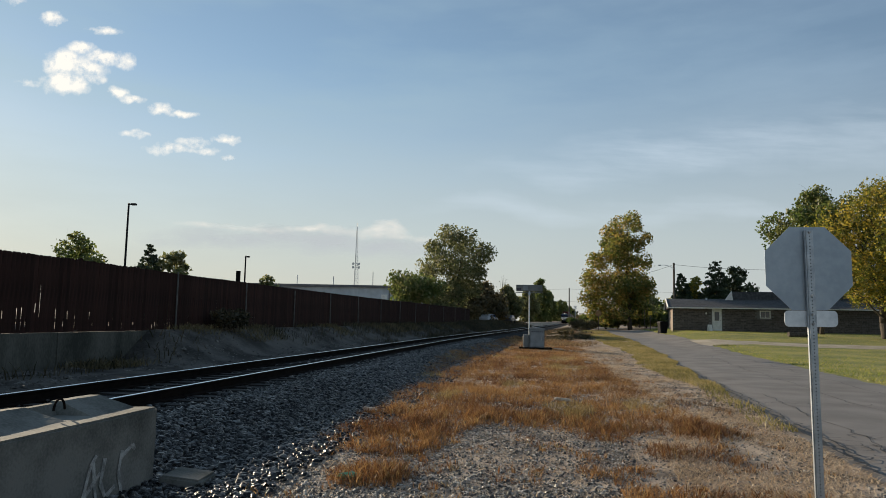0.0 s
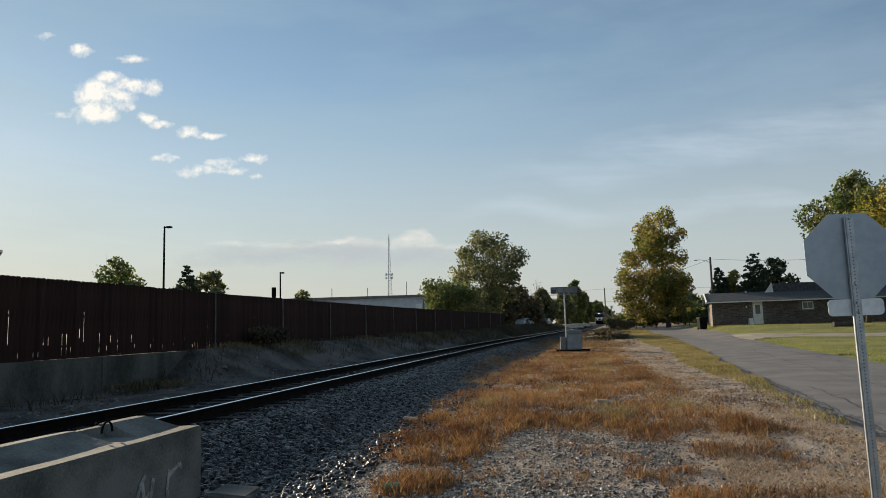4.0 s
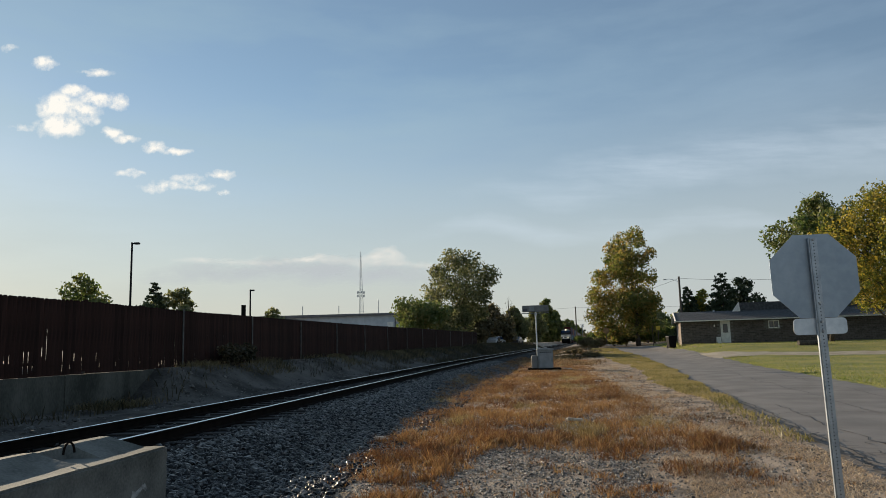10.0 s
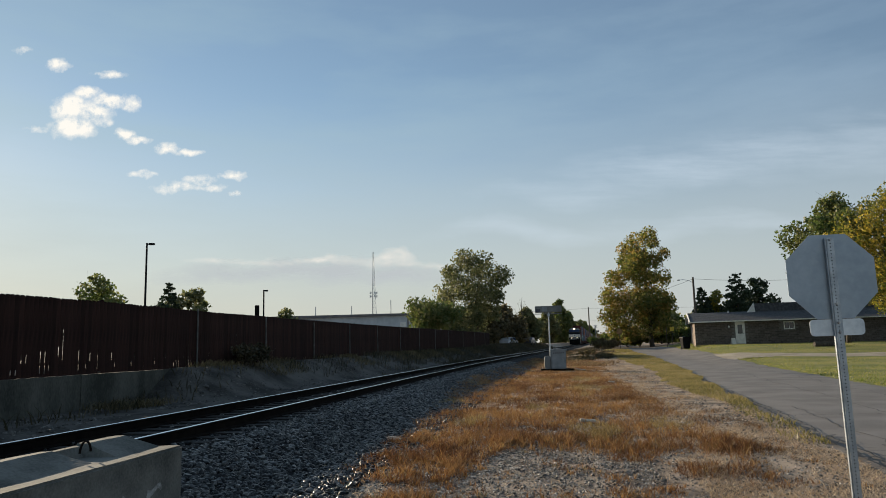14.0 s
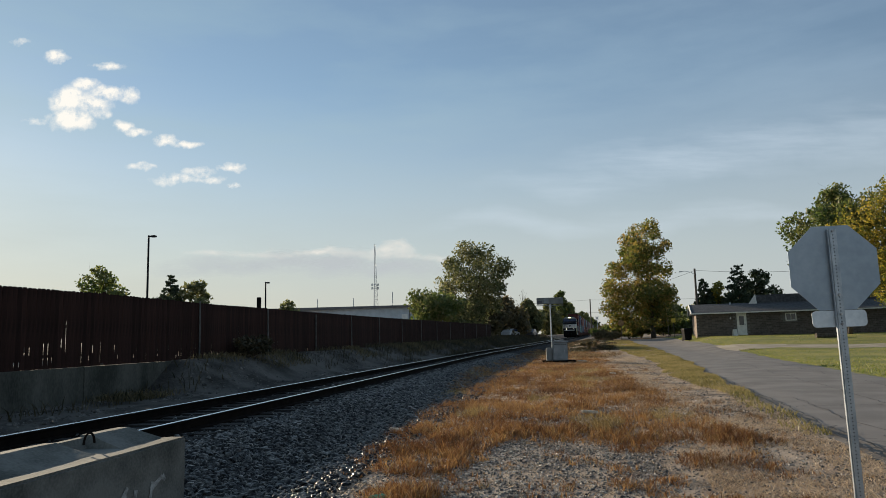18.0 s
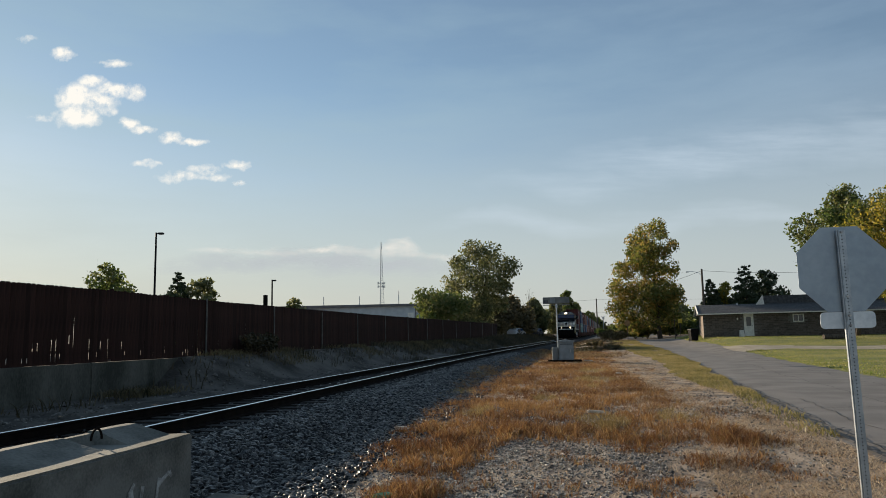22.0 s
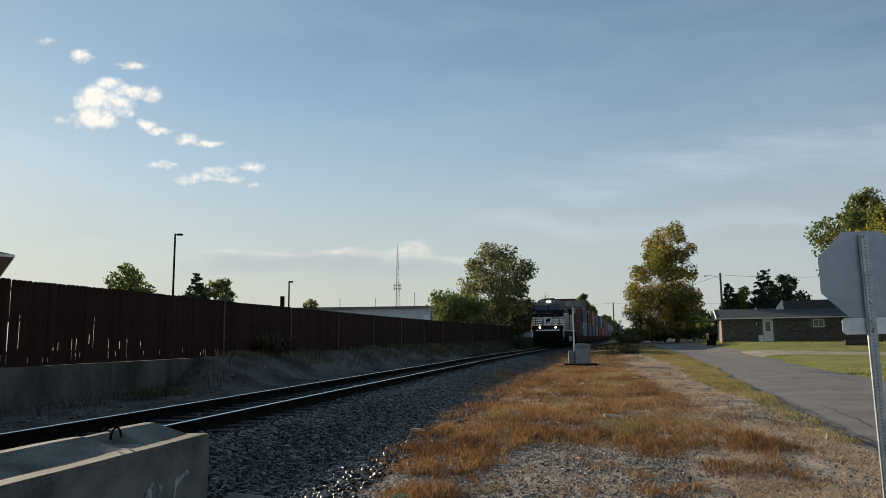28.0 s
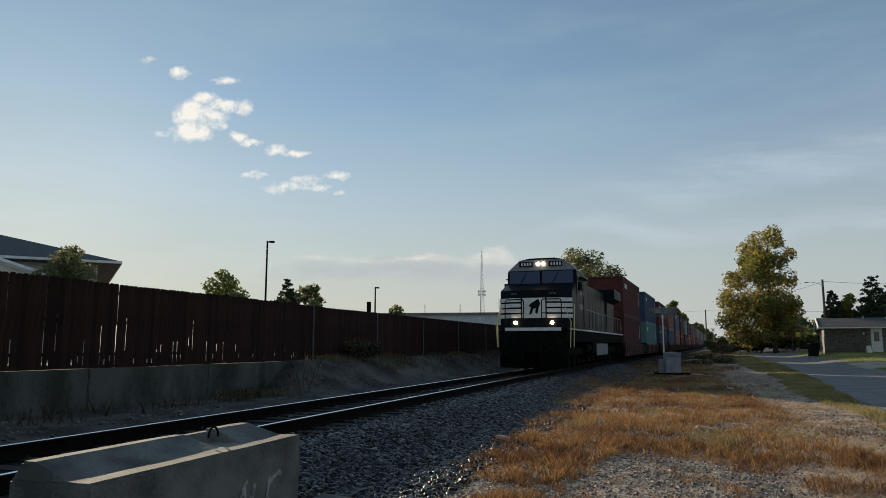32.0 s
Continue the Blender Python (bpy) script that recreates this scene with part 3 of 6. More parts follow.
# ---- track ----
def make_rail(name, offset):
    """One rail drawn along the line: foot, web and head, with the polished running surface as a part."""
    prof = [(-0.07, -0.17), (0.07, -0.17), (0.07, -0.155), (0.012, -0.135), (0.012, -0.045), (0.036, -0.035), (0.036, -0.006), (-0.036, -0.006), (-0.036, -0.035), (-0.012, -0.045), (-0.012, -0.135), (-0.07, -0.155)]
    top = [(-0.037, -0.010)] + [(0.037 * math.sin(a), 0.012 * math.cos(a) - 0.012) for a in [radians(-80 + 20 * k) for k in range(9)]] + [(0.037, -0.010)]
    ys = steps((-12, 80, 2.0), (80, 400, 8.0), (400, 800, 40.0))

    def draw(outline):
        n, verts, faces = len(outline), [], []
        for y in ys:
            h = heading(y)
            cx, cz = TRACK + bend(y) + offset * math.cos(h), rail_z(y)
            verts += [(cx + x, y - offset * math.sin(h), cz + z) for x, z in outline]
        for j in range(len(ys) - 1):
            faces += [(j * n + i, j * n + (i + 1) % n, (j + 1) * n + (i + 1) % n, (j + 1) * n + i) for i in range(n)]
        return verts, faces
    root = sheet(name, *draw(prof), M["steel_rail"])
    sheet("running_surface", *draw(top), M["rail_top"], root, smooth=True)
    tagged(root, "long steel rail, rusty sides and polished head", "rail", group="rails of the track")


make_rail("rail", -0.753)
make_rail("rail", 0.753)


def make_ties():
    me = None
    base = empty("track_ties", pose(TRACK, 0, 0))
    tagged(base, "row of dark creosoted wooden ties under the rails", "railway ties", kind="structure")
    far_v, far_f = [], []
    rnd = random.Random(4)
    for i in range(420):
        y = -9 + i * 0.52
        h = heading(y)
        if i < 170:
            if me is None:
                bm = boxed(-1.3, 1.3, -0.115, 0.115, -0.17, 0.0, bevel=0.012)
                ob = part("tie", bm, M["tie"], base)
                me = ob.data
            else:
                ob = new("tie", me)
                ob.parent = base
            ob.location = (bend(y) + rnd.uniform(-0.03, 0.03), y, rail_z(y) - 0.165)
            ob.rotation_euler = (0, 0, -h + rnd.uniform(-0.01, 0.01))
        else:
            k = len(far_v)
            x, z = bend(y), rail_z(y) - 0.165
            far_v += [(x + sx * 1.3, y + sy * 0.115, z) for sx, sy in ((-1, -1), (1, -1), (1, 1), (-1, 1))]
            far_v += [(x + sx * 1.3, y + sy * 0.115, z - 0.1) for sx, sy in ((-1, -1), (1, -1), (1, 1), (-1, 1))]
            far_f += [(k, k + 1, k + 2, k + 3), (k, k + 4, k + 5, k + 1), (k + 1, k + 5, k + 6, k + 2), (k + 3, k + 2, k + 6, k + 7)]
    far = sheet("far_ties", far_v, far_f, M["tie"], base)
    far["kind"] = "stuff"


make_ties()


# ---- loose stones and weeds ----
def stones(name, spots, sizes, material, label, category, seed):
    """Many angular stones, one object."""
    rng = np.random.default_rng(seed)
    base = np.array([(1, 0, -.3), (-.1, 1, -.3), (-1, .1, -.3), (.1, -1, -.3), (.55, .5, .55), (-.6, .45, .6), (-.45, -.55, .5), (.5, -.5, .62)])
    fc = np.array([(0, 1, 4), (1, 5, 4), (1, 2, 5), (2, 6, 5), (2, 3, 6), (3, 7, 6), (3, 0, 7), (0, 4, 7), (4, 5, 6), (4, 6, 7)])
    n = len(spots)
    v = base[None] * (1 + rng.uniform(-.35, .35, (n, 8, 3)))
    a = rng.uniform(0, 6.28, n)
    b = rng.normal(0, .45, n)
    ca, sa, cb, sb = np.cos(a), np.sin(a), np.cos(b), np.sin(b)
    x, y, z = v[..., 0], v[..., 1], v[..., 2] * rng.uniform(.55, 1.0, (n, 1))
    y, z = y * cb[:, None] - z * sb[:, None], y * sb[:, None] + z * cb[:, None]
    x, y = x * ca[:, None] - y * sa[:, None], x * sa[:, None] + y * ca[:, None]
    v = np.stack([x, y, z], -1) * np.asarray(sizes)[:, None, None] + np.asarray(spots)[:, None]
    f = (fc[None] + 8 * np.arange(n)[:, None, None]).reshape(-1, 3)
    me = bpy.data.meshes.new(name)
    me.vertices.add(n * 8)
    me.vertices.foreach_set("co", v.reshape(-1))
    me.loops.add(len(f) * 3)
    me.loops.foreach_set("vertex_index", f.reshape(-1))
    me.polygons.add(len(f))
    me.polygons.foreach_set("loop_start", np.arange(len(f)) * 3)
    me.update(calc_edges=True)
    me.materials.append(material)
    return tagged(new(name, me), label, category, kind="stuff")


def scatter_stones():
    rnd = random.Random(11)
    spots, sizes = [], []
    for _ in range(52000):
        y = 3.5 + 46 * rnd.random() ** 2.1
        s = rnd.uniform(-8.2, -2.4) if rnd.random() < 0.25 else rnd.uniform(-5.2, -2.2 - 0.4 * rnd.random())
        if abs(s - TRACK) < 1.35 and rnd.random() < 0.85:
            continue
        x = s + bend(y)
        r = rnd.uniform(0.016, 0.032) + 0.024 * rnd.random() ** 3 + (0.012 if y > 14 else 0)
        spots.append((x, y, land(x, y) + 0.014 + r * 0.3 * rnd.random()))
        sizes.append(r)
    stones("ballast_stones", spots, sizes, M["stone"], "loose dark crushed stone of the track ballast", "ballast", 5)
    spots, sizes = [], []
    for _ in range(64000):
        y = 5.3 + 10 * rnd.random() ** 1.5
        x = rnd.uniform(-3.2, lane_left(y)) if rnd.random() < .45 else rnd.uniform(-3.2, 1.0)
        r = rnd.uniform(0.0045, 0.0115) + .016 * rnd.random() ** 7
        spots.append((x, y, land(x, y) + r * 0.2))
        sizes.append(r)
    for _ in range(4000):
        y = 13 + 28 * rnd.random() ** 1.2
        x = rnd.uniform(1.6, lane_left(y)) + bend(y)
        r = rnd.uniform(0.010, 0.024) + .02 * rnd.random() ** 8
        spots.append((x, y, land(x, y) + r * 0.15))
        sizes.append(r)
    stones("gravel", spots, sizes, M["pebble"], "fine pale gravel scattered over dry soil", "gravel", 6)


    spots, sizes = [], []
    for _ in range(4200):
        y = 6 + 60 * rnd.random() ** 1.3
        s = rnd.uniform(-11.4, -7.9)
        if noise.noise((s * .7, y * .3, 61)) < -.1:
            continue
        x = s + bend(y)
        r = rnd.uniform(0.015, 0.04) + .05 * rnd.random() ** 8
        spots.append((x, y, land(x, y) + .012 + r * 0.1))
        sizes.append(r)
    stones("bank_stones", spots, sizes, M["bank_stone"], "loose grey stones strewn over the shaded bank", "stones", 8)


scatter_stones()


def blades(name, spots, heights, width, lean, material, label, category, seed):
    """Thin bent blades, two triangles and a tip each, one object."""
    rng = np.random.default_rng(seed)
    n = len(spots)
    p, h = np.asarray(spots), np.asarray(heights)
    a, b = rng.uniform(0, 6.28, n), rng.uniform(0, 6.28, n)
    side = np.stack([np.cos(a), np.sin(a), 0 * a], -1) * (width * rng.uniform(.6, 1.4, n))[:, None]
    way = np.stack([np.cos(b), np.sin(b), 0 * b], -1) * (lean * h * rng.uniform(.2, 1.5, n))[:, None]
    up = np.array([0, 0, 1.0])
    mid = p + up * (h * .55)[:, None] + way * .35
    tip = p + up * (h * rng.uniform(.85, 1.0, n))[:, None] + way
    v = np.stack([p - side, p + side, mid - side * .8, mid + side * .8, tip], 1)
    f4 = np.array([0, 1, 3, 2])
    f3 = np.array([2, 3, 4])
    k = 5 * np.arange(n)[:, None]
    loops = np.concatenate([f4[None] + k, f3[None] + k], 1)
    me = bpy.data.meshes.new(name)
    me.vertices.add(n * 5)
    me.vertices.foreach_set("co", v.reshape(-1))
    me.loops.add(n * 7)
    me.loops.foreach_set("vertex_index", loops.reshape(-1))
    me.polygons.add(n * 2)
    me.polygons.foreach_set("loop_start", (7 * np.arange(n)[:, None] + np.array([0, 4])).reshape(-1))
    me.update(calc_edges=True)
    me.materials.append(material)
    return tagged(new(name, me), label, category, kind="stuff")


def weed_cover(x, y):
    """How thick the dried weeds stand, 0 to 1."""
    s = x - bend(y)
    left = -2.6 - 1.3 * ease(8, 30, y)
    edge = ease(left - 0.3, left + 0.3, s + 0.25 * noise.noise((y * .9, 3, 0))) * ease(3.0 - .04 * (min(y, 32) - 12), 1.95 - .04 * (min(y, 32) - 12), s + 0.35 * noise.noise((y * .45, 0, 0)))
    begin = 7.75 + 2.5 * ease(-1.3, -0.8, s) - 0.4 * ease(1.0, 1.7, s)
    front = ease(begin - .3, begin + .9, y + 0.8 * noise.noise((s * .8, y * .4, 4)))
    bare = ease(0.42, 0.10, noise.noise((x * .55, y * .25, 8.0)))
    clump = (0.40 + 0.60 * ease(-.25, .2, noise.noise((x * 1.6, y * 1.0, 21.0)))) * (0.34 + 0.9 * ease(-.25, .25, noise.noise((x * 5.2, y * 3.6, 41.0))))
    thin = 0.42 * ease(4.2, 5.2, y) * ease(-.10, .36, noise.noise((x * 1.7, y * 1.3, 2.0))) * (.22 + .78 * ease(-.4, .9, s))
    tuft = .8 * ease(.5, .2, math.hypot(x + 1.62, (y - 6.75) * .8))
    return max(edge * front * (0.55 + 0.45 * bare) * clump * ease(84, 62, y), tuft, thin * ease(-2.6, -1.8, s) * (1 - .55 * ease(1.8, 2.4, s)) * ease(lane_left(y) - .2, lane_left(y) - .8, s))


def grow():
    rnd = random.Random(21)
    spots, hs, pale, ph = [], [], [], []
    for _ in range(270000):
        y = 4.5 + 60 * rnd.random() ** 1.75
        s = rnd.uniform(-4.2, 3.2)
        x = s + bend(y)
        c = weed_cover(x, y)
        if rnd.random() > c:
            continue
        tall = (0.04 + 0.18 * rnd.random() ** 2.2 + 0.12 * max(0, noise.noise((x * .9, y * .5, 5)))) * (0.45 + 0.55 * min(1, c * 1.5))
        if y > 36:
            tall *= .8
        straw = noise.noise((x * .8, y * .35, 12.0)) > 0.32 or rnd.random() < .06
        for _ in range(rnd.randint(2, 4) if y > 12 else rnd.randint(3, 7)):
            px, py = x + rnd.gauss(0, .022), y + rnd.gauss(0, .022)
            (pale if straw else spots).append((px, py, land(px, py) - 0.01))
            (ph if straw else hs).append(tall * rnd.uniform(.5, 1.0))
    blades("dried_weeds", spots, hs, 0.0042, 0.8, M["weed"], "rust-brown dried weeds standing on the strip beside the track", "weeds", 1)
    blades("straw_grass", pale, ph, 0.0038, 0.8, M["straw"], "yellow straw grass among the dried weeds", "grass", 2)
    spots, hs = [], []
    for _ in range(110000):
        y = 11 + 75 * rnd.random() ** 1.35
        s = lane_left(y) + .05 - (.45 + 1.0 * ease(16, 28, y) + 1.3 * ease(34, 58, y)) * rnd.random() ** 1.5 + 0.35 * noise.noise((y * .35, 1, 1))
        if noise.noise((s * .9, y * .5, 6)) < -0.45 + .5 * rnd.random() or rnd.random() > .03 + .97 * ease(15, 32, y):
            continue
        x = s + bend(y)
        spots.append((x, y, land(x, y) + 0.005))
        hs.append(rnd.uniform(.04, .12))
    blades("verge_grass", spots, hs, 0.010, 0.9, M["verge"], "short yellow-green grass along the lane's edge", "grass", 3)
    spots, hs = [], []
    for _ in range(60000):
        y = 18 + 66 * rnd.random() ** 1.2
        s = lane_right(y) + .1 + 26 * rnd.random() ** 1.3
        if drive_y(s) - .3 < y < drive_y(s) + 3.8:
            continue
        x = s + bend(y)
        spots.append((x, y, land(x, y) + 0.01))
        hs.append(rnd.uniform(.03, .07))
    blades("lawn_grass", spots, hs, 0.013, 0.8, M["grass"], "mown green lawn turning yellow in patches", "lawn grass", 4)
    spots, hs = [], []
    for _ in range(95000):
        y = 5.0 + 60 * rnd.random() ** 1.7
        s = rnd.uniform(1.3, lane_left(y)) if rnd.random() < .75 else rnd.uniform(-2.4, 3.4)
        if noise.noise((s * 1.1, y * .6, 26)) < -.3 + .5 * rnd.random():
            continue
        x = s + bend(y)
        spots.append((x, y, land(x, y) + .004))
        hs.append(rnd.uniform(.012, .05))
    blades("dead_straw", spots, hs, 0.0042, 2.6, M["dead"], "flattened dead straw lying on the gravel", "straw", 7)
    # dry tufts nearby; beyond y = 30 thickened to stand for the hedge's shade
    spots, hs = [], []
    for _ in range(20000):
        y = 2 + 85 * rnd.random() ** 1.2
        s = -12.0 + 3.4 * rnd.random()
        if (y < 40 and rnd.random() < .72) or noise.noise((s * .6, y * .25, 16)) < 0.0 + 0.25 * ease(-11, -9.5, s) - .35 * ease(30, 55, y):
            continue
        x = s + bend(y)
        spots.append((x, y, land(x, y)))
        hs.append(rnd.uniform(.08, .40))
    blades("bank_scrub", spots, hs, 0.014, 0.6, M["scrub"], "dull dry scrub below the fence, thickened farther off in place of shade", "scrub", 5)
    # dark blades added over the far bank to imitate the shade of trees
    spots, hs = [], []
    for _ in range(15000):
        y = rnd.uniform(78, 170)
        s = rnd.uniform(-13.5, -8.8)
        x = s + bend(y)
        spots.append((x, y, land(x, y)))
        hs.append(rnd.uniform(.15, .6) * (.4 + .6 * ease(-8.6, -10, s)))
    blades("far_bank_scrub", spots, hs, 0.022, 0.7, M["scrub"], "dark scrub added in place of the shade on the far bank", "scrub", 12)
    spots, hs = [], []
    for _ in range(26000):
        y = 16 + 62 * rnd.random() ** 1.1
        s = -11.9 + 1.5 * rnd.random() ** 1.4
        if noise.noise((s * .5, y * .22, 46)) < -.12 + .3 * rnd.random():
            continue
        x = s + bend(y)
        spots.append((x, y, land(x, y)))
        hs.append(rnd.uniform(.06, .26))
    blades("bank_weeds", spots, hs, 0.009, 0.9, M["russet"], "dry brown weeds along the foot of the fence", "weeds", 9)
    spots, hs = [], []
    brown, bh = [], []
    for _ in range(34000):
        y = rnd.uniform(46, 98)
        s = rnd.uniform(-3.4, 3.4)
        x = s + bend(y)
        thick = noise.noise((x * .5, y * .16, 30)) + .5 * noise.noise((x * 1.3, y * .5, 31))
        if thick < -.25 + .5 * rnd.random() or rnd.random() > ease(3.6, 1.8, s + .5 * noise.noise((y * .3, 9, 0))) * ease(-3.6, -2.2, s):
            continue
        h = rnd.uniform(.06, .24) + .34 * ease(62, 84, y) * max(0, thick + .2) * rnd.random()
        dark = noise.noise((x * .6, y * .2, 33)) > -.02 and y > 54
        (spots if dark else brown).append((x, y, land(x, y)))
        (hs if dark else bh).append(h)
    blades("tall_weeds", spots, hs, 0.018, 0.6, M["scrub"], "tall dull weeds beyond the signal case", "weeds", 6)
    blades("far_dried_weeds", brown, bh, 0.012, 0.9, M["russet_weed"], "brown dried weeds beyond the signal case", "weeds", 8)


grow()


# ---- fence on the bank ----
FENCE = -11.95


def make_fence():
    root = empty("board_fence", pose(0, 0, 0))
    tagged(root, "long weathered red-brown board fence on the bank, some gaps", "fence")
    rnd = random.Random(8)
    shapes = []
    w = 0.146
    for k, (n0, n1, nw) in enumerate(((0, 0, 0), (0, 0, 0), (.12, .36, .030), (.45, .72, .026), (.05, .22, .040), (.80, 1.02, .026), (1.25, 1.6, .024), (.30, .55, .034), (.06, .62, .027), (.35, 1.15, .023), (.0, .95, .024))):
        h = 1.85 + .006 * (k % 3)
        side = [(w / 2, n0), (w / 2 - nw, n0 + .03), (w / 2 - nw, n1 - .05), (w / 2, n1)] if nw else []
        bm = bmesh.new()
        prism(bm, [(-w / 2, 0), (w / 2, 0)] + side + [(w / 2, h - .03), (w / 2 - .03, h), (-w / 2 + .03, h), (-w / 2, h - .03)], -0.007, 0.007)
        me = bpy.data.meshes.new("board")
        bm.to_mesh(me)
        bm.free()
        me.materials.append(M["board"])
        shapes.append(me)
    y, i, far_v, far_f = 4.4, 0, [], []
    while y < 90:
        x = FENCE + bend(y)
        z = 1.03 + grade(y) + 0.03 * noise.noise((y * .2, 0, 0)) + .008 * rnd.random()
        tilt = rnd.gauss(0, .004)
        if i < 300:
            ob = new("board", rnd.choice((shapes[2], shapes[4], shapes[7], shapes[8], shapes[9], shapes[10])) if noise.noise((y * .35, 5.0, 0)) > -.35 and y < 26 and rnd.random() < .5 else rnd.choice(shapes[2:]) if rnd.random() < .20 else shapes[i % 2])
            ob.parent = root
            ob.location = (x, y, z + (rnd.uniform(.02, .05) if rnd.random() < .02 else 0))
            ob.rotation_euler = (0, tilt, math.pi / 2 - heading(y) + rnd.gauss(0, .02))
        else:
            k = len(far_v)
            for dx in (-.011, .011):
                far_v += [(x + dx, y - .07, z), (x + dx, y + .07, z), (x + dx, y + .07, z + 1.85 + .03 * rnd.random()), (x + dx, y - .07, z + 1.85)]
            far_f += [(k, k + 1, k + 2, k + 3), (k + 4, k + 7, k + 6, k + 5), (k + 3, k + 2, k + 6, k + 7), (k, k + 3, k + 7, k + 4), (k + 1, k + 5, k + 6, k + 2)]
        y += 0.1465 + (.006 * rnd.random() if rnd.random() < .2 else 0.0) 
        i += 1
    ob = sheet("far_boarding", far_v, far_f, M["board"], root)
    ob["kind"] = "stuff"
    for zz in (.25, .95, 1.6):
        pts = [(FENCE + bend(q) - .05, q, 1.08 + grade(q) + zz) for q in steps((4.4, 90, 3.0))]
        bm = bmesh.new()
        for a, b in zip(pts, pts[1:]):
            rod(bm, a, b, .035, n=4)
        part("fence_rail", bm, M["board"], root)
    q = 21.8
    while q < 90:
        x = FENCE + bend(q) + .055
        hh = rnd.uniform(1.72, 1.9)
        bm = rodded((x, q, .8 + grade(q)), (x + rnd.uniform(-.03, .03), q + rnd.uniform(-.05, .05), 1.06 + grade(q) + hh), .027, n=8)
        part("fence_post", bm, M["post"], root)
        q += 5.4 if q < 60 else 7


make_fence()


def make_retaining_wall():
    bm = bmesh.new()
    for a in steps((-12, 16, 4.0)):
        box(bm, FENCE - .10, FENCE + .16, a, a + 3.985, -.3, 1.045 + .015 * math.sin(a * 3), bevel=.018)
    tagged(part("retaining_wall", bm, M["old_concrete"]), "low weathered concrete retaining wall under the fence", "wall", kind="structure")
    bm = bmesh.new()
    for a in steps((-11, 4.2, .147)):
        box(bm, FENCE - .011, FENCE + .011, a, a + .138, 1.02, 2.86)
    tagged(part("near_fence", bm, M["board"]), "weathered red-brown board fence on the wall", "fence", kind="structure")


make_retaining_wall()


# ---- concrete block with a lifting loop ----
def make_block():
    root = empty("concrete_block", pose(-3.66, 5.92, 0.0, 0, 0, 0.5))
    tagged(root, "large precast concrete barrier block with painted marks and lifting loop", "concrete block")
    w, h, ln = 0.31, 0.70, 2.5
    bm = prism(bmesh.new(), [(-w, -.1), (w, -.1), (w, h), (-w, h)], -ln, 0)
    bmesh.ops.subdivide_edges(bm, edges=bm.edges, cuts=5, use_grid_fill=True)
    bmesh.ops.bevel(bm, geom=[e for e in bm.edges if len(e.link_faces) == 2 and e.calc_face_angle() > 1], offset=.018, segments=2, affect="EDGES")
    for v in bm.verts:
        v.co += Vector((1, 1, 1)) * .006 * noise.noise(v.co * 6)
    part("body", bm, M["concrete"], root)
    for y0, y1 in ((-ln + .02, -.95), (-.68, -.05)):
        bm = prism(bmesh.new(), [(-w + .012, h - .01), (w - .16, h - .01), (-w + .14, h + .10), (-w + .05, h + .10)], y0, y1)
        for v in bm.verts:
            if v.co.z > h + .05:
                v.co.y += .05 if v.co.y < (y0 + y1) / 2 else -.08
        bmesh.ops.subdivide_edges(bm, edges=bm.edges, cuts=4, use_grid_fill=True)
        for v in bm.verts:
            v.co += Vector((1, 1, 1)) * (.004 * noise.noise(v.co * 9) + .006 * noise.noise(v.co * 3.3))
        part("ridge", bm, M["concrete"], root)
    bm = prism(bmesh.new(), [(-w + .01, h - .012), (-w + .15, h - .012), (-w + .10, h + .085), (-w + .045, h + .085)], -ln + .05, -.18)
    bmesh.ops.subdivide_edges(bm, edges=bm.edges, cuts=4, use_grid_fill=True)
    for v in bm.verts:
        v.co += Vector((1, 1, 1)) * .006 * noise.noise(v.co * 7)
    part("back_ridge", bm, M["concrete"], root)
    bm = bmesh.new()
    tube(bm, [(-.04, -.83 + .065 * math.cos(a), h + .06 + .085 * math.sin(a)) for a in [math.pi * k / 10 for k in range(11)]], .009)
    part("lifting_loop", bm, M["steel_rail"], root, "rusty steel lifting loop")
    strokes = ((-1.02, .08, -.93, .36), (-.93, .36, -.86, .44), (-.90, .40, -.84, .12), (-.98, .16, -.80, .30), (-.75, .40, -.79, .22), (-.79, .22, -.72, .10), (-.72, .10, -.60, .16),
               (-.52, .42, -.56, .26), (-.56, .26, -.50, .08), (-.55, .36, -.38, .44), (-.38, .44, -.34, .40))
    for a, b, c, d in strokes:
        bm = bmesh.new()
        rod(bm, (w + .008, a, b), (w + .008, c, d), .024, .016, n=6)
        for v in bm.verts:
            v.co.x = w + .0065 + (v.co.x - w - .008) * .08
        part("painted_stroke", bm, M["worn_paint"], root, "worn white paint stroke")
    return root


make_block()


def make_slab():
    bm = bmesh.new()
    prism(bm, [(-.19, -.06), (.19, -.06), (.18, .10), (-.18, .115)], -.2, .2)
    bmesh.ops.bevel(bm, geom=bm.edges, offset=.02, segments=2, affect="EDGES")
    ob = part("concrete_lump", bm, M["concrete"])
    ob.matrix_world = pose(-3.10, 6.05, land(-3.10, 6.05) - .01, 0, 3, 5)
    tagged(ob, "broken lump of grey concrete beside the barrier block", "rubble")


make_slab()


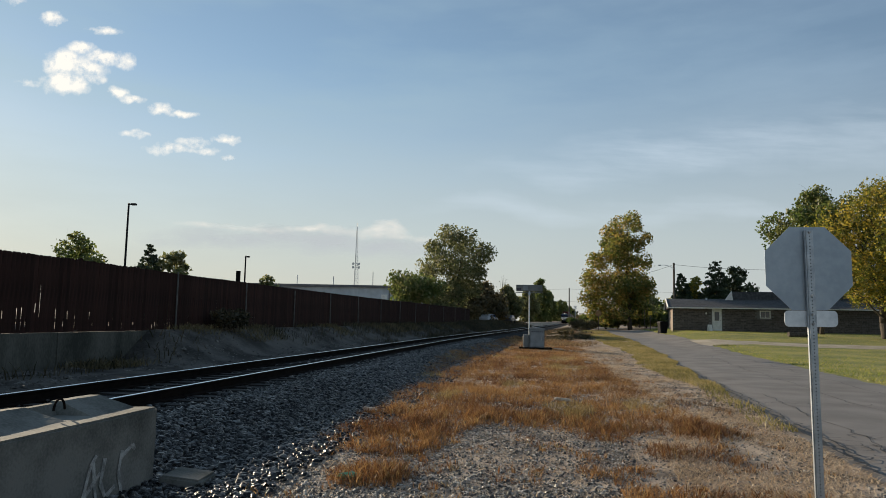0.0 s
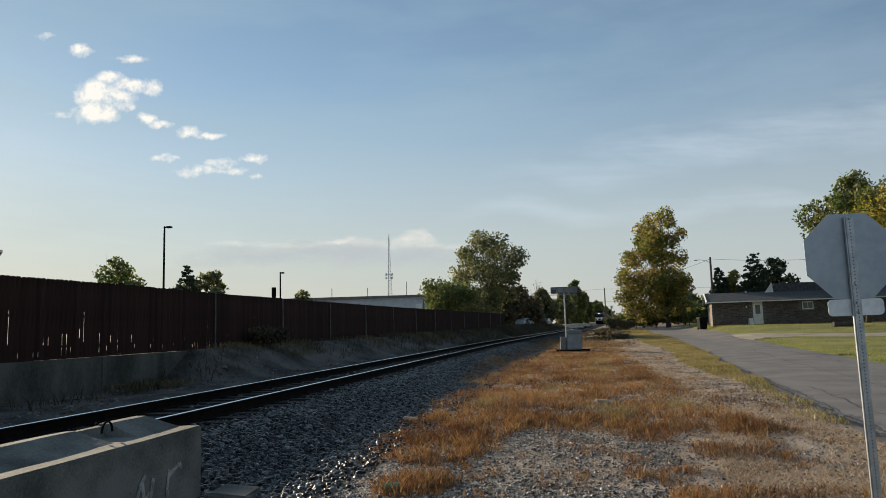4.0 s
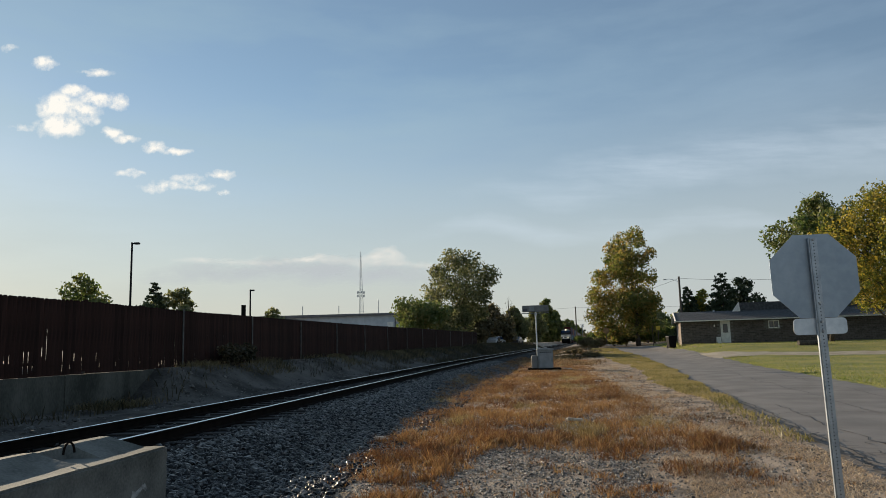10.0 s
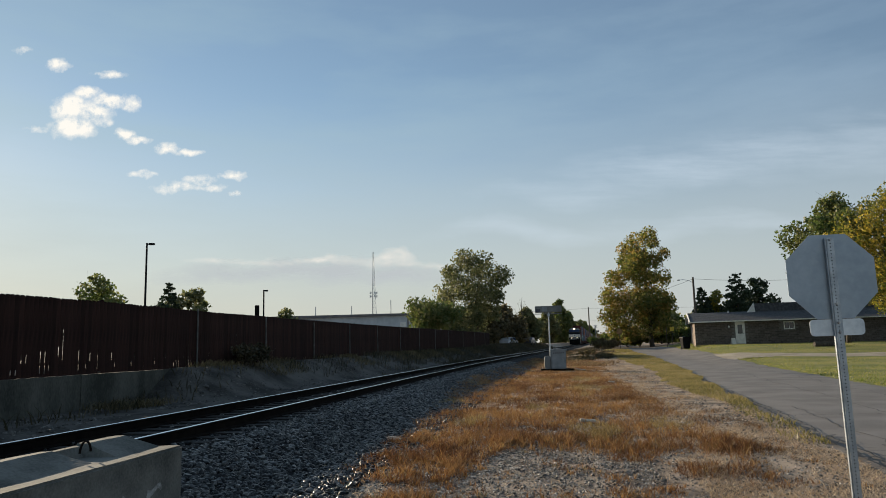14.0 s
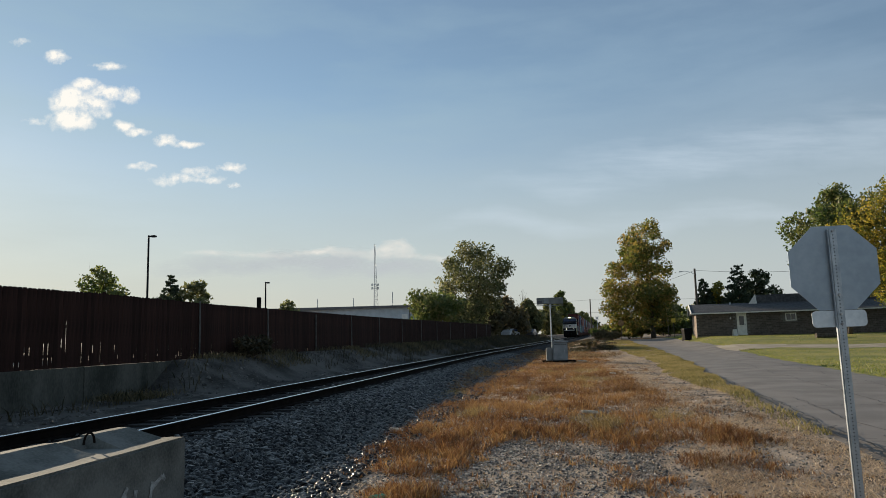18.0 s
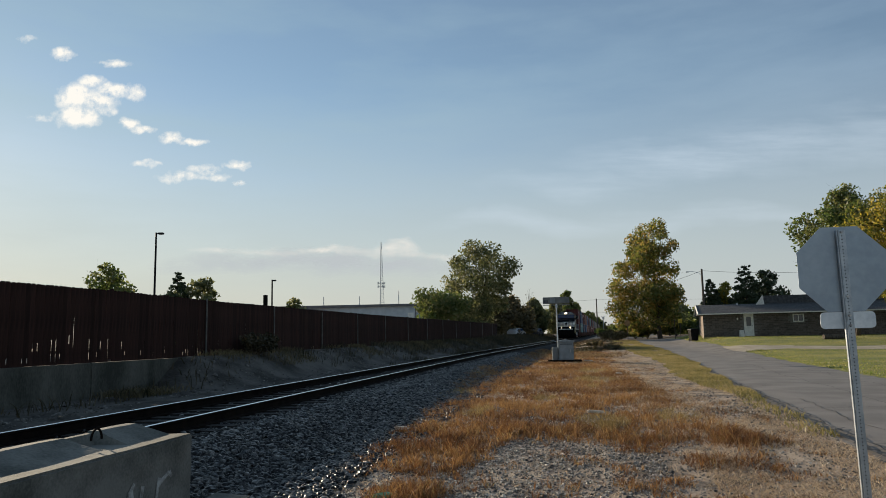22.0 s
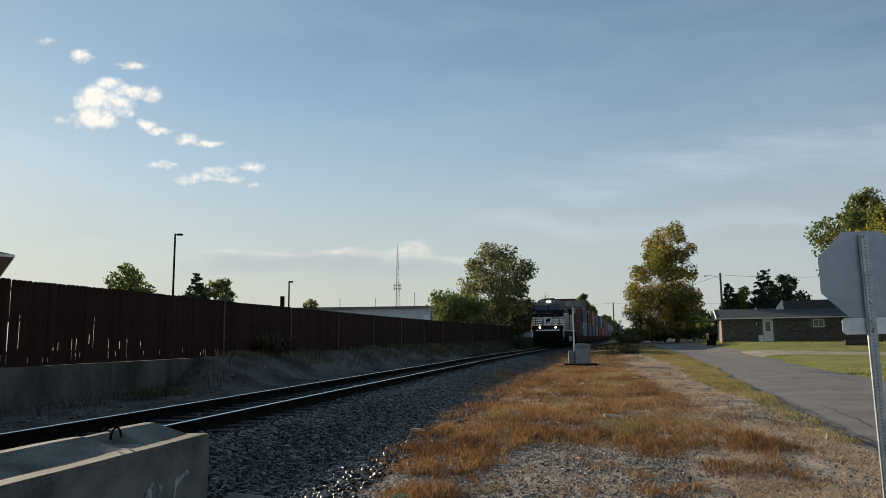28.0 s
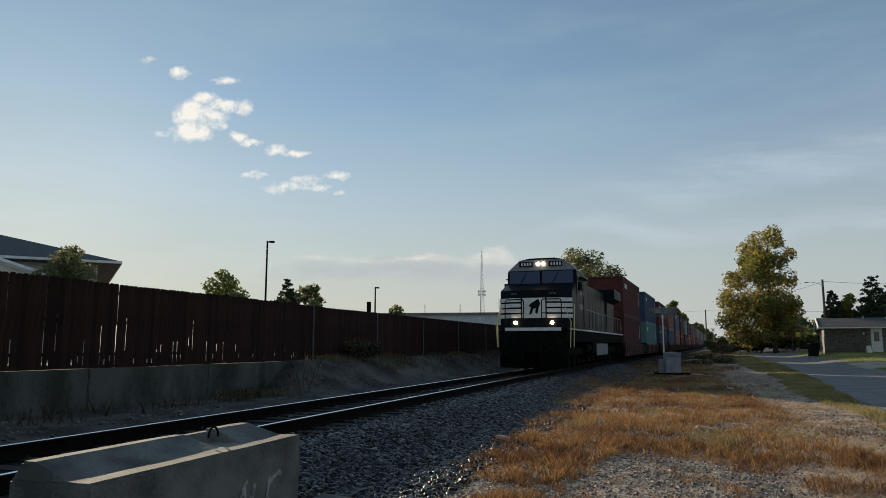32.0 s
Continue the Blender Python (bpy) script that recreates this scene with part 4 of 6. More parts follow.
# ---- stop sign seen from behind ----
def make_sign():
    z0 = land(1.97, 5.6)
    root = empty("stop_sign", pose(1.982, 5.6, z0, 0, -0.6, 3))
    tagged(root, "octagonal traffic sign seen from its bare metal back", "road sign")
    r = 0.312 / math.cos(math.pi / 8)

    def octagon(rr, y0, y1):
        return prism(bmesh.new(), [(rr * math.cos(math.pi / 8 + k * math.pi / 4), 1.942 - z0 + rr * math.sin(math.pi / 8 + k * math.pi / 4)) for k in range(8)], y0, y1)
    part("sign_plate", octagon(r, .030, .033), M["sign_back"], root)
    part("sign_face", octagon(r * .995, .0335, .035), M["red_face"], root, "red reflective face")
    bm = bmesh.new()
    hw, hh, rr, outline = .190, .060, .03, []
    for cx, cz, a0 in ((hw - rr, hh - rr, 0), (-hw + rr, hh - rr, 90), (-hw + rr, -hh + rr, 180), (hw - rr, -hh + rr, 270)):
        outline += [(cx + rr * math.cos(radians(a0 + k * 30)), 1.567 - z0 + cz + rr * math.sin(radians(a0 + k * 30))) for k in range(4)]
    part("supplementary_plate", prism(bm, outline, .021, .025), M["plate"], root)
    bm = bmesh.new()
    top = 2.225 - z0
    prism(bm, [(-.031, -.3), (-.021, -.3), (-.021, top), (-.031, top)], -.002, .018)
    prism(bm, [(.021, -.3), (.031, -.3), (.031, top), (.021, top)], -.002, .018)
    prism(bm, [(-.018, -.3), (.018, -.3), (.018, top), (-.018, top)], -.012, -.008)
    for sx in (-1, 1):
        prism(bm, [(sx * .016, -.3), (sx * .022, -.3), (sx * .022, top), (sx * .016, top)], -.012, .018)
    part("post", bm, M["galv"], root, "galvanised channel post with punched holes")
    bm = bmesh.new()
    k = .2
    while k < top - .02:
        bmesh.ops.create_cone(bm, cap_ends=True, segments=8, radius1=.0044, radius2=.0044, depth=.004, matrix=Matrix.Translation((0, -.0125, k)) @ Matrix.Rotation(math.pi / 2, 4, "X"))
        k += .0254
    part("punched_holes", bm, M["hole"], root)
    for zz in (2.21, 1.74, 1.60, 1.53):
        bm = bmesh.new()
        bmesh.ops.create_cone(bm, cap_ends=True, segments=6, radius1=.011, radius2=.009, depth=.014, matrix=Matrix.Translation((0, -.018, zz - z0)) @ Matrix.Rotation(math.pi / 2, 4, "X"))
        part("bolt", bm, M["bolt"], root)


make_sign()


# ---- signal case with mast and panel ----
def make_case():
    x0, y0 = -0.383, 40.5
    root = empty("signal_case", pose(x0, y0, land(x0, y0) - .03, 0, 0, 4))
    root.scale = (1.17, 1.17, 1.17)
    tagged(root, "grey railway equipment case on a base frame", "equipment case")
    part("body", boxed(-.36, .34, -.3, .3, .12, .98, bevel=.02), M["case"], root)
    part("roof", prism(bmesh.new(), [(-.40, .97), (.38, .97), (.38, 1.02), (.0, 1.08), (-.40, 1.02)], -.36, .36), M["case"], root)
    part("door", boxed(-.31, .29, -.325, -.302, .16, .92, bevel=.006), M["case"], root)
    part("handle", boxed(.18, .21, -.36, -.325, .48, .62), M["bolt"], root)
    bm = bmesh.new()
    for k in range(6):
        box(bm, -.27 + k * .095, -.22 + k * .095, -.333, -.326, .84, .88)
    part("vent", bm, M["hole"], root)
    part("side_box", boxed(-.66, -.37, -.24, .2, .1, .72, bevel=.03), M["panel_grey"], root)
    bm = bmesh.new()
    box(bm, -.85, .7, -.34, -.26, .04, .12)
    box(bm, -.85, .7, .26, .34, .04, .12)
    for k in (-.8, -.05, .62):
        box(bm, k - .04, k + .04, -.34, .34, -.25, .05)
    part("base_frame", bm, M["grime"], root)
    mast = empty("panel_mast", pose(-.82, 40.3, land(-.82, 40.3) - .03))
    mast.scale = (1.117, 1.117, 1.117)
    tagged(mast, "white mast carrying a flat panel above the equipment case", "mast")
    part("pole", rodded((0, 0, -.3), (0, 0, 3.25), .036, .033, n=10), M["paint_white"], mast)
    part("panel", boxed(-.66, .66, -.06, .10, 2.92, 3.25, bevel=.02), M["panel_grey"], mast, "shallow grey panel housing")
    part("panel_face", boxed(-.62, -.40, -.075, -.063, 2.96, 3.10), M["panel"], mast)
    part("panel_face", boxed(-.30, -.06, -.075, -.063, 2.97, 3.20), M["case"], mast)
    part("panel_face", boxed(.06, .62, -.075, -.063, 2.97, 3.20), M["panel_grey"], mast)
    part("lower_bar", boxed(-.66, .66, -.03, .03, 2.84, 2.875), M["panel_grey"], mast)
    part("clamp", boxed(-.06, .06, -.09, .06, 2.72, 2.86, bevel=.01), M["galv"], mast)


make_case()


# ---- brick house ----
def make_house():
    gx, gy = 12.2, 70.5
    z0 = 1.02
    root = empty("brick_house", pose(gx, gy, z0, 0, 0, -7.0))
    tagged(root, "low brown brick house with grey shingle roof", "house")
    L, D, H = 24.0, 8.5, 2.25
    wall = bmesh.new()
    box(wall, 0, 3.55, 0, .2, -.5, H)
    box(wall, 4.38, 7.72, 0, .2, -.5, H)
    box(wall, 8.60, L, 0, .2, -.5, H)
    box(wall, 3.55, 4.38, 0, .2, 2.06, H)
    box(wall, 7.72, 8.60, 0, .2, -.5, 1.28)
    box(wall, 7.72, 8.60, 0, .2, 1.94, H)
    box(wall, 3.55, 4.38, 0, .2, -.5, .02)
    part("front_wall", wall, M["mortar"], root)
    part("back_wall", boxed(0, L, D - .2, D, -.5, H), M["brick"], root)
    part("end_wall", boxed(0, .2, .2, D - .2, -.5, H), M["tan_brick"], root, "tan brick end wall")
    part("end_wall", boxed(L - .2, L, .2, D - .2, -.5, H), M["brick"], root)
    bm = bmesh.new()
    for xx in (.02, L - .14):
        a = [bm.verts.new((xx, y, z)) for y, z in ((0, H), (D, H), (D / 2, H + .80))]
        b = [bm.verts.new((xx + .12, y, z)) for y, z in ((0, H), (D, H), (D / 2, H + .80))]
        bm.faces.new(a[::-1]); bm.faces.new(b)
        for i in range(3):
            bm.faces.new((a[i], a[(i + 1) % 3], b[(i + 1) % 3], b[i]))
    part("gable", bm, M["trim"], root, "white boarded gable")
    roof = part("roof", prism_y(L, D, H), M["shingle"], root)
    for sy in (0, 1):
        y_e, y_r = (-.45, D / 2) if sy == 0 else (D + .45, D / 2)
        n = 12
        for k in range(n):
            ya, yb = y_e + (y_r - y_e) * k / n, y_e + (y_r - y_e) * (k + 1.06) / n
            za = H - .08 + .97 * k / n
            zb = H - .08 + .97 * (k + 1) / n
            bm = bmesh.new()
            v = [bm.verts.new(c) for c in ((-.4, ya, za + .03), (L + .4, ya, za + .03), (L + .4, yb, zb + .02), (-.4, yb, zb + .02), (-.4, ya, za - .01), (L + .4, ya, za - .01), (L + .4, yb, zb - .02), (-.4, yb, zb - .02))]
            for f in ((0, 1, 2, 3), (4, 7, 6, 5), (0, 4, 5, 1), (1, 5, 6, 2), (3, 2, 6, 7), (0, 3, 7, 4)):
                bm.faces.new([v[i] for i in f])
            bmesh.ops.recalc_face_normals(bm, faces=bm.faces)
            part("shingle_course", bm, M["shingle"], roof)
    part("fascia", boxed(-.4, L + .4, -.50, -.455, H - .16, H - .06), M["trim"], root)
    part("rake_board", boxed(-.43, -.402, -.45, -.44 + .01, H - .2, H - .05), M["trim"], root)
    bm = bmesh.new()
    for sgn, ya in ((1, -.45), (-1, D + .45)):
        a, b = Vector((-.43, ya, H - .10)), Vector((-.43, D / 2, H + .86))
        rod(bm, a, b, .09, n=4)
    part("rake_board", bm, M["trim"], root)
    bm = bmesh.new()
    # raised cross roof behind, with a small white gable
    prism_pts = [(5.6, H + .55), (18.0, H + .55), (17.2, H + 1.65), (6.0, H + 1.65)]
    prism(bm, prism_pts, D / 2 - .2, D / 2 + 3)
    part("raised_roof", bm, M["shingle"], root)
    bm = bmesh.new()
    a = [(4.9, H + .50), (5.9, H + .50), (5.75, H + 1.72)]
    prism(bm, a, D / 2 - .6, D / 2 - .45)
    part("small_gable", bm, M["trim"], root, "small white gable on the roof")
    for vx in (3.4, 12.6, 15.0):
        part("roof_vent", rodded((vx, D / 2 - .5, H + .6), (vx, D / 2 - .5, H + 1.0), .09), M["galv"], root)
    door = part("door", boxed(3.64, 4.29, .02, .07, .05, 2.0, bevel=.01), M["trim"], root, "white door with a dark upper pane")
    part("pane", boxed(3.76, 4.17, .008, .018, .98, 1.80), M["pane"], door)
    part("pane", boxed(3.76, 4.17, .008, .018, .25, .75), M["trim"], door)
    part("handle", boxed(4.22, 4.27, -.03, .02, .95, 1.05), M["bolt"], door)
    bm = bmesh.new()
    box(bm, 3.55, 3.64, -.03, .12, 0, 2.09)
    box(bm, 4.29, 4.38, -.03, .12, 0, 2.09)
    box(bm, 3.64, 4.29, -.03, .12, 2.0, 2.09)
    part("door_frame", bm, M["trim"], root)
    win = part("window", boxed(7.74, 8.58, .06, .10, 1.30, 1.92), M["pane"], root)
    bm = bmesh.new()
    for a in ((7.70, 7.78, 1.26, 1.97), (8.54, 8.62, 1.26, 1.97), (7.78, 8.54, 1.26, 1.34), (7.78, 8.54, 1.89, 1.97), (8.14, 8.18, 1.34, 1.89)):
        box(bm, a[0], a[1], -.03, .12, a[2], a[3])
    part("window_frame", bm, M["trim"], win)
    part("wall_lamp", boxed(2.95, 3.07, -.12, 0, 1.55, 1.75, bevel=.02), M["trim"], root)
    part("doorstep", boxed(3.4, 4.7, -.9, -.01, -.3, -.02, bevel=.02), M["concrete"], root)
    part("brick_facing", brick_face(L, H), M["brick"], root)["kind"] = "stuff"
    part("foundation", boxed(-.03, L + .03, -.03, -.006, -.6, .03), M["concrete"], root)
    return root


def prism_y(L, D, H):
    """The roof's boarding under its shingles."""
    bm = bmesh.new()
    pts = ((-.45, H - .14), (D + .45, H - .14), (D / 2, H + .85))
    a = [bm.verts.new((-.38, y, z)) for y, z in pts]
    b = [bm.verts.new((L + .38, y, z)) for y, z in pts]
    bm.faces.new(a)
    bm.faces.new(b[::-1])
    for i in range(3):
        bm.faces.new((a[i], a[(i + 1) % 3], b[(i + 1) % 3], b[i]))
    bmesh.ops.recalc_face_normals(bm, faces=bm.faces)
    return bm


def brick_face(L, H):
    """Courses of single bricks standing proud of the mortar on the street side."""
    bm = bmesh.new()
    z, row = .05, 0
    verts, faces = [], []
    while z < H - .25:
        x = -.0 + (.2 if row % 2 else 0)
        while x < L - .4:
            a, b = x, x + .39
            hit = (a < 4.40 and b > 3.53 and z < 2.1) or (a < 8.64 and b > 7.68 and 1.12 < z < 1.98)
            if not hit:
                verts.append((a, b, z, z + .145))
            x += .405
        z += .16
        row += 1
    for a, b, c, d in verts:
        v = [bm.verts.new(q) for q in ((a, 0, c), (b, 0, c), (b, 0, d), (a, 0, d), (a, -.012, c), (b, -.012, c), (b, -.012, d), (a, -.012, d))]
        for f in ((4, 5, 6, 7), (0, 1, 5, 4), (1, 2, 6, 5), (2, 3, 7, 6), (3, 0, 4, 7)):
            bm.faces.new([v[i] for i in f])
    return bm


make_house()


def make_bin(x, y, turn):
    root = empty("wheeled_bin", pose(x, y, land(x, y) + .03, 0, 0, turn))
    tagged(root, "black plastic wheeled rubbish bin at the kerb", "bin")
    bm = bmesh.new()
    r = bmesh.ops.create_cube(bm, size=1)
    for v in bm.verts:
        k = .30 if v.co.z < 0 else .38
        v.co = Vector((v.co.x * 2 * k, v.co.y * 2 * k * 1.05, .06 if v.co.z < 0 else 1.05))
    bmesh.ops.bevel(bm, geom=bm.edges, offset=.04, segments=2, affect="EDGES")
    part("body", bm, M["bin"], root)
    part("lid", prism(bmesh.new(), [(-.40, 1.05), (.40, 1.05), (.38, 1.12), (0, 1.17), (-.38, 1.12)], -.42, .42), M["bin"], root)
    part("handle", rodded((-.3, .45, 1.02), (.3, .45, 1.02), .02), M["bin"], root)
    for sx in (-.31, .31):
        part("wheel", rodded((sx - .03, .3, .12), (sx + .03, .3, .12), .12, n=14), M["tyre"], root)


make_bin(10.95, 68.6, 12)


def make_lawn_things():
    """The log on the lawn, the folded board beside the door, the dark vent at the wall's foot."""
    rnd = random.Random(5)
    for dx, dy, dz, ln, label in ((0, 0, .18, 1.15, "short cut log lying on the lawn"), (.75, .35, .15, .7, "split end of a cut log on the lawn")):
        bm = bmesh.new()
        bmesh.ops.create_cone(bm, cap_ends=True, segments=12, radius1=.2, radius2=.17, depth=ln, matrix=Matrix.Rotation(math.pi / 2, 4, "Y"))
        bmesh.ops.subdivide_edges(bm, edges=bm.edges, cuts=2)
        for v in bm.verts:
            v.co += v.co.normalized() * .03 * noise.noise(v.co * 5)
        ob = part("log", bm, M["bark"])
        x, y = 18.9 + dx, 57.2 + dy
        ob.matrix_world = pose(x, y, land(x, y) + dz, 0, 0, rnd.uniform(-20, 20))
        tagged(ob, label, "log")
    x, y = 15.35, 69.5
    root = empty("folded_board", pose(x, y, land(x, y), 0, 0, 20))
    tagged(root, "small white folded board standing beside the door", "board")
    for sgn in (-1, 1):
        bm = boxed(-.2, .2, -.012, .012, 0, .62)
        for v in bm.verts:
            v.co.y += sgn * (.16 - .25 * v.co.z)
        part("leaf", bm, M["trim"], root)


make_lawn_things()


# ---- trees ----
def leaf_cloud(name, centres, radii, count, size, material, parent, seed, flat=.85, hollow=.35, droop=.0, power=2.0, loose_share=.22):
    """Leaves strewn through several uneven lobes; each leaf is a small bent diamond."""
    rng = np.random.default_rng(seed)
    c, r = np.asarray(centres, float), np.asarray(radii, float)
    wt_ = r ** power / (r ** power).sum()
    k = rng.choice(len(c), count, p=wt_)
    d = rng.normal(size=(count, 3))
    d /= np.linalg.norm(d, axis=1)[:, None]
    rad = (hollow + (1 - hollow) * rng.random(count) ** .6)
    # clumps: pull leaves towards random twig ends
    tw = rng.normal(size=(len(c), 26, 3))
    tw /= np.linalg.norm(tw, axis=2)[:, :, None]
    tw *= rng.uniform(.55, 1.08, (len(c), 26, 1))
    pick = tw[k, rng.integers(0, 26, count)]
    pos = d * rad[:, None] * .35 + pick * .78
    loose = rng.random(count) < loose_share
    pos[loose] = (d * rad[:, None])[loose]
    pos[:, 2] *= flat
    p = c[k] + pos * r[k][:, None]
    p[:, 2] -= droop * rng.random(count) * r[k]
    s = size * rng.uniform(.55, 1.4, count)
    u = rng.normal(size=(count, 3))
    u /= np.linalg.norm(u, axis=1)[:, None]
    w = np.cross(u, rng.normal(size=(count, 3)))
    w /= np.linalg.norm(w, axis=1)[:, None] + 1e-9
    nrm = np.cross(u, w)
    v = np.stack([p - u * s[:, None], p + w * (s * .6)[:, None] + nrm * (s * .2)[:, None], p + u * s[:, None], p - w * (s * .6)[:, None] + nrm * (s * .2)[:, None]], 1)
    me = bpy.data.meshes.new(name)
    me.vertices.add(count * 4)
    me.vertices.foreach_set("co", v.reshape(-1))
    me.loops.add(count * 4)
    me.loops.foreach_set("vertex_index", np.arange(count * 4))
    me.polygons.add(count)
    me.polygons.foreach_set("loop_start", np.arange(count) * 4)
    me.update(calc_edges=True)
    me.materials.append(material)
    ob = new(name, me)
    ob.parent = parent
    return ob


def make_tree(x, y, height, width, kind, label, seed, low=.25, leaf=.22, count=6000, trunk=.03, shape=1.0, name="tree", lobes=14, base=None, crest=.86, crown=()):
    rnd = random.Random(seed)
    z0 = (land(x, y) if base is None else base) - .1
    root = empty(name, pose(x, y, z0, 0, 0, 0))
    tagged(root, label, name.replace("_", " "))
    r0 = height * trunk * .5
    top = Vector((rnd.uniform(-.03, .03) * height, rnd.uniform(-.03, .03) * height, height * .92))
    bm = bmesh.new()
    a = Vector((0, 0, -.2))
    mids = [top * f + Vector((rnd.uniform(-.02, .02), rnd.uniform(-.02, .02), 0)) * height for f in (.12, .3, .5, .7)] + [top]
    rads = [r0 * 1.25, r0, r0 * .8, r0 * .55, r0 * .35, r0 * .1]
    for b, ra, rb in zip(mids, rads, rads[1:]):
        rod(bm, a, b, ra, rb, n=9)
        a = b
    part("trunk", bm, M["bark"], root, smooth=True)
    bm = bmesh.new()
    centres, radii = [], []
    for dx, dz, lob in crown:
        for k in range(4):
            deep = max(.5, width * .42 - abs(dx) * .55)
            cpt = Vector((dx * .94 + rnd.uniform(-.35, .35) * lob, rnd.uniform(-1, 1) * deep, dz + rnd.uniform(-.4, .4) * lob))
            centres.append(cpt)
            radii.append(lob * rnd.uniform(.75, 1.2))
        st = top * max(.14, dz / height - .25)
        end = Vector((dx * .85, 0, dz))
        midp = (st + end) / 2 + Vector((0, rnd.uniform(-.5, .5), -.02 * height))
        rod(bm, st, midp, r0 * .22, r0 * .14, n=5)
        rod(bm, midp, end, r0 * .14, r0 * .04, n=5)
    if crown:
        for f in (.22, .34, .46, .58, .70, .82):
            centres.append(top * f + Vector((rnd.uniform(-.1, .04) * width, 0, 0)))
            radii.append(width * .24 * (1.15 - f * .75))
    for i in range(0 if crown else lobes):
        f = low + (1 - low) * (i + .5) / lobes
        prof = math.sin(math.pi * min(1, max(.0, (f - low) / (1 - low)) ** shape * crest + .10))
        ang = i * 2.399 + rnd.uniform(-.5, .5)
        rr = width * .5 * prof
        lob = width * (rnd.uniform(.11, .19) if lobes > 15 else rnd.uniform(.19, .27)) * (.6 + .4 * prof)
        out = max(0, rr - lob * .6) * rnd.uniform(.6, 1.0)
        cpt = Vector((math.cos(ang) * out, math.sin(ang) * out, height * f - lob * .2))
        centres.append(cpt)
        radii.append(lob)
        st = top * max(.12, f - .22)
        midp = (st + cpt) / 2 + Vector((0, 0, -.02 * height))
        rod(bm, st, midp, r0 * .32, r0 * .2, n=5)
        rod(bm, midp, cpt, r0 * .2, r0 * .05, n=5)
        for _ in range(3):
            tip = cpt + Vector((rnd.gauss(0, .5), rnd.gauss(0, .5), rnd.gauss(0, .5))) * lob
            rod(bm, cpt, tip, r0 * .07, r0 * .02, n=4)
    # a core that fills the middle
    for f in () if crown else (low + .15, .55, .75):
        centres.append(top * f)
        radii.append(width * .20 * (1.2 - f * .6))
    part("branch_frame", bm, M["bark"], root)
    leaf_cloud("crown", centres, radii, count, leaf, M[kind], root, seed, loose_share=.5 if crown else .22)
    return root


def make_conifer(x, y, height, width, label, seed, base=None, taper=.65):
    rnd = random.Random(seed)
    root = empty("conifer", pose(x, y, (land(x, y) if base is None else base) - .1))
    tagged(root, label, "conifer")
    part("trunk", rodded((0, 0, 0), (0, 0, height * .97), height * .018, .02, n=8), M["bark"], root)
    centres, radii = [], []
    n = 26
    for i in range(n):
        f = .06 + .93 * i / n
        w = width * .5 * (1 - f) ** taper * (1.0 if i % 2 else .82) + .05
        for k in range(max(4, int(26 * (1 - f) + 4))):
            a = rnd.uniform(0, 6.28)
            reach = rnd.uniform(.2, .92)
            centres.append((math.cos(a) * w * reach, math.sin(a) * w * reach, height * f - .22 * w * reach + rnd.uniform(-.06, .06)))
            radii.append(max(.16, w * .24))
    leaf_cloud("crown", centres, radii, 18000, .13, M["needle"], root, seed, flat=.5, droop=.25, power=.8)


def make_bush(x, y, h, w, kind, label, seed, count=2600, leaf=.14, base=None):
    rnd = random.Random(seed)
    root = empty("bush", pose(x, y, (land(x, y) if base is None else base) - .05))
    tagged(root, label, "bush")
    bm = bmesh.new()
    cs, rs = [], []
    for i in range(8):
        a = i * 2.4
        c = Vector((math.cos(a) * w * .28 * rnd.random() ** .4, math.sin(a) * w * .28, h * rnd.uniform(.35, .72)))
        rod(bm, (0, 0, 0), c, .03, .012, n=5)
        cs.append(c)
        rs.append(min(w * .28, h * .34))
    part("stems", bm, M["bark"], root)
    leaf_cloud("crown", cs, rs, count, leaf, M[kind], root, seed)


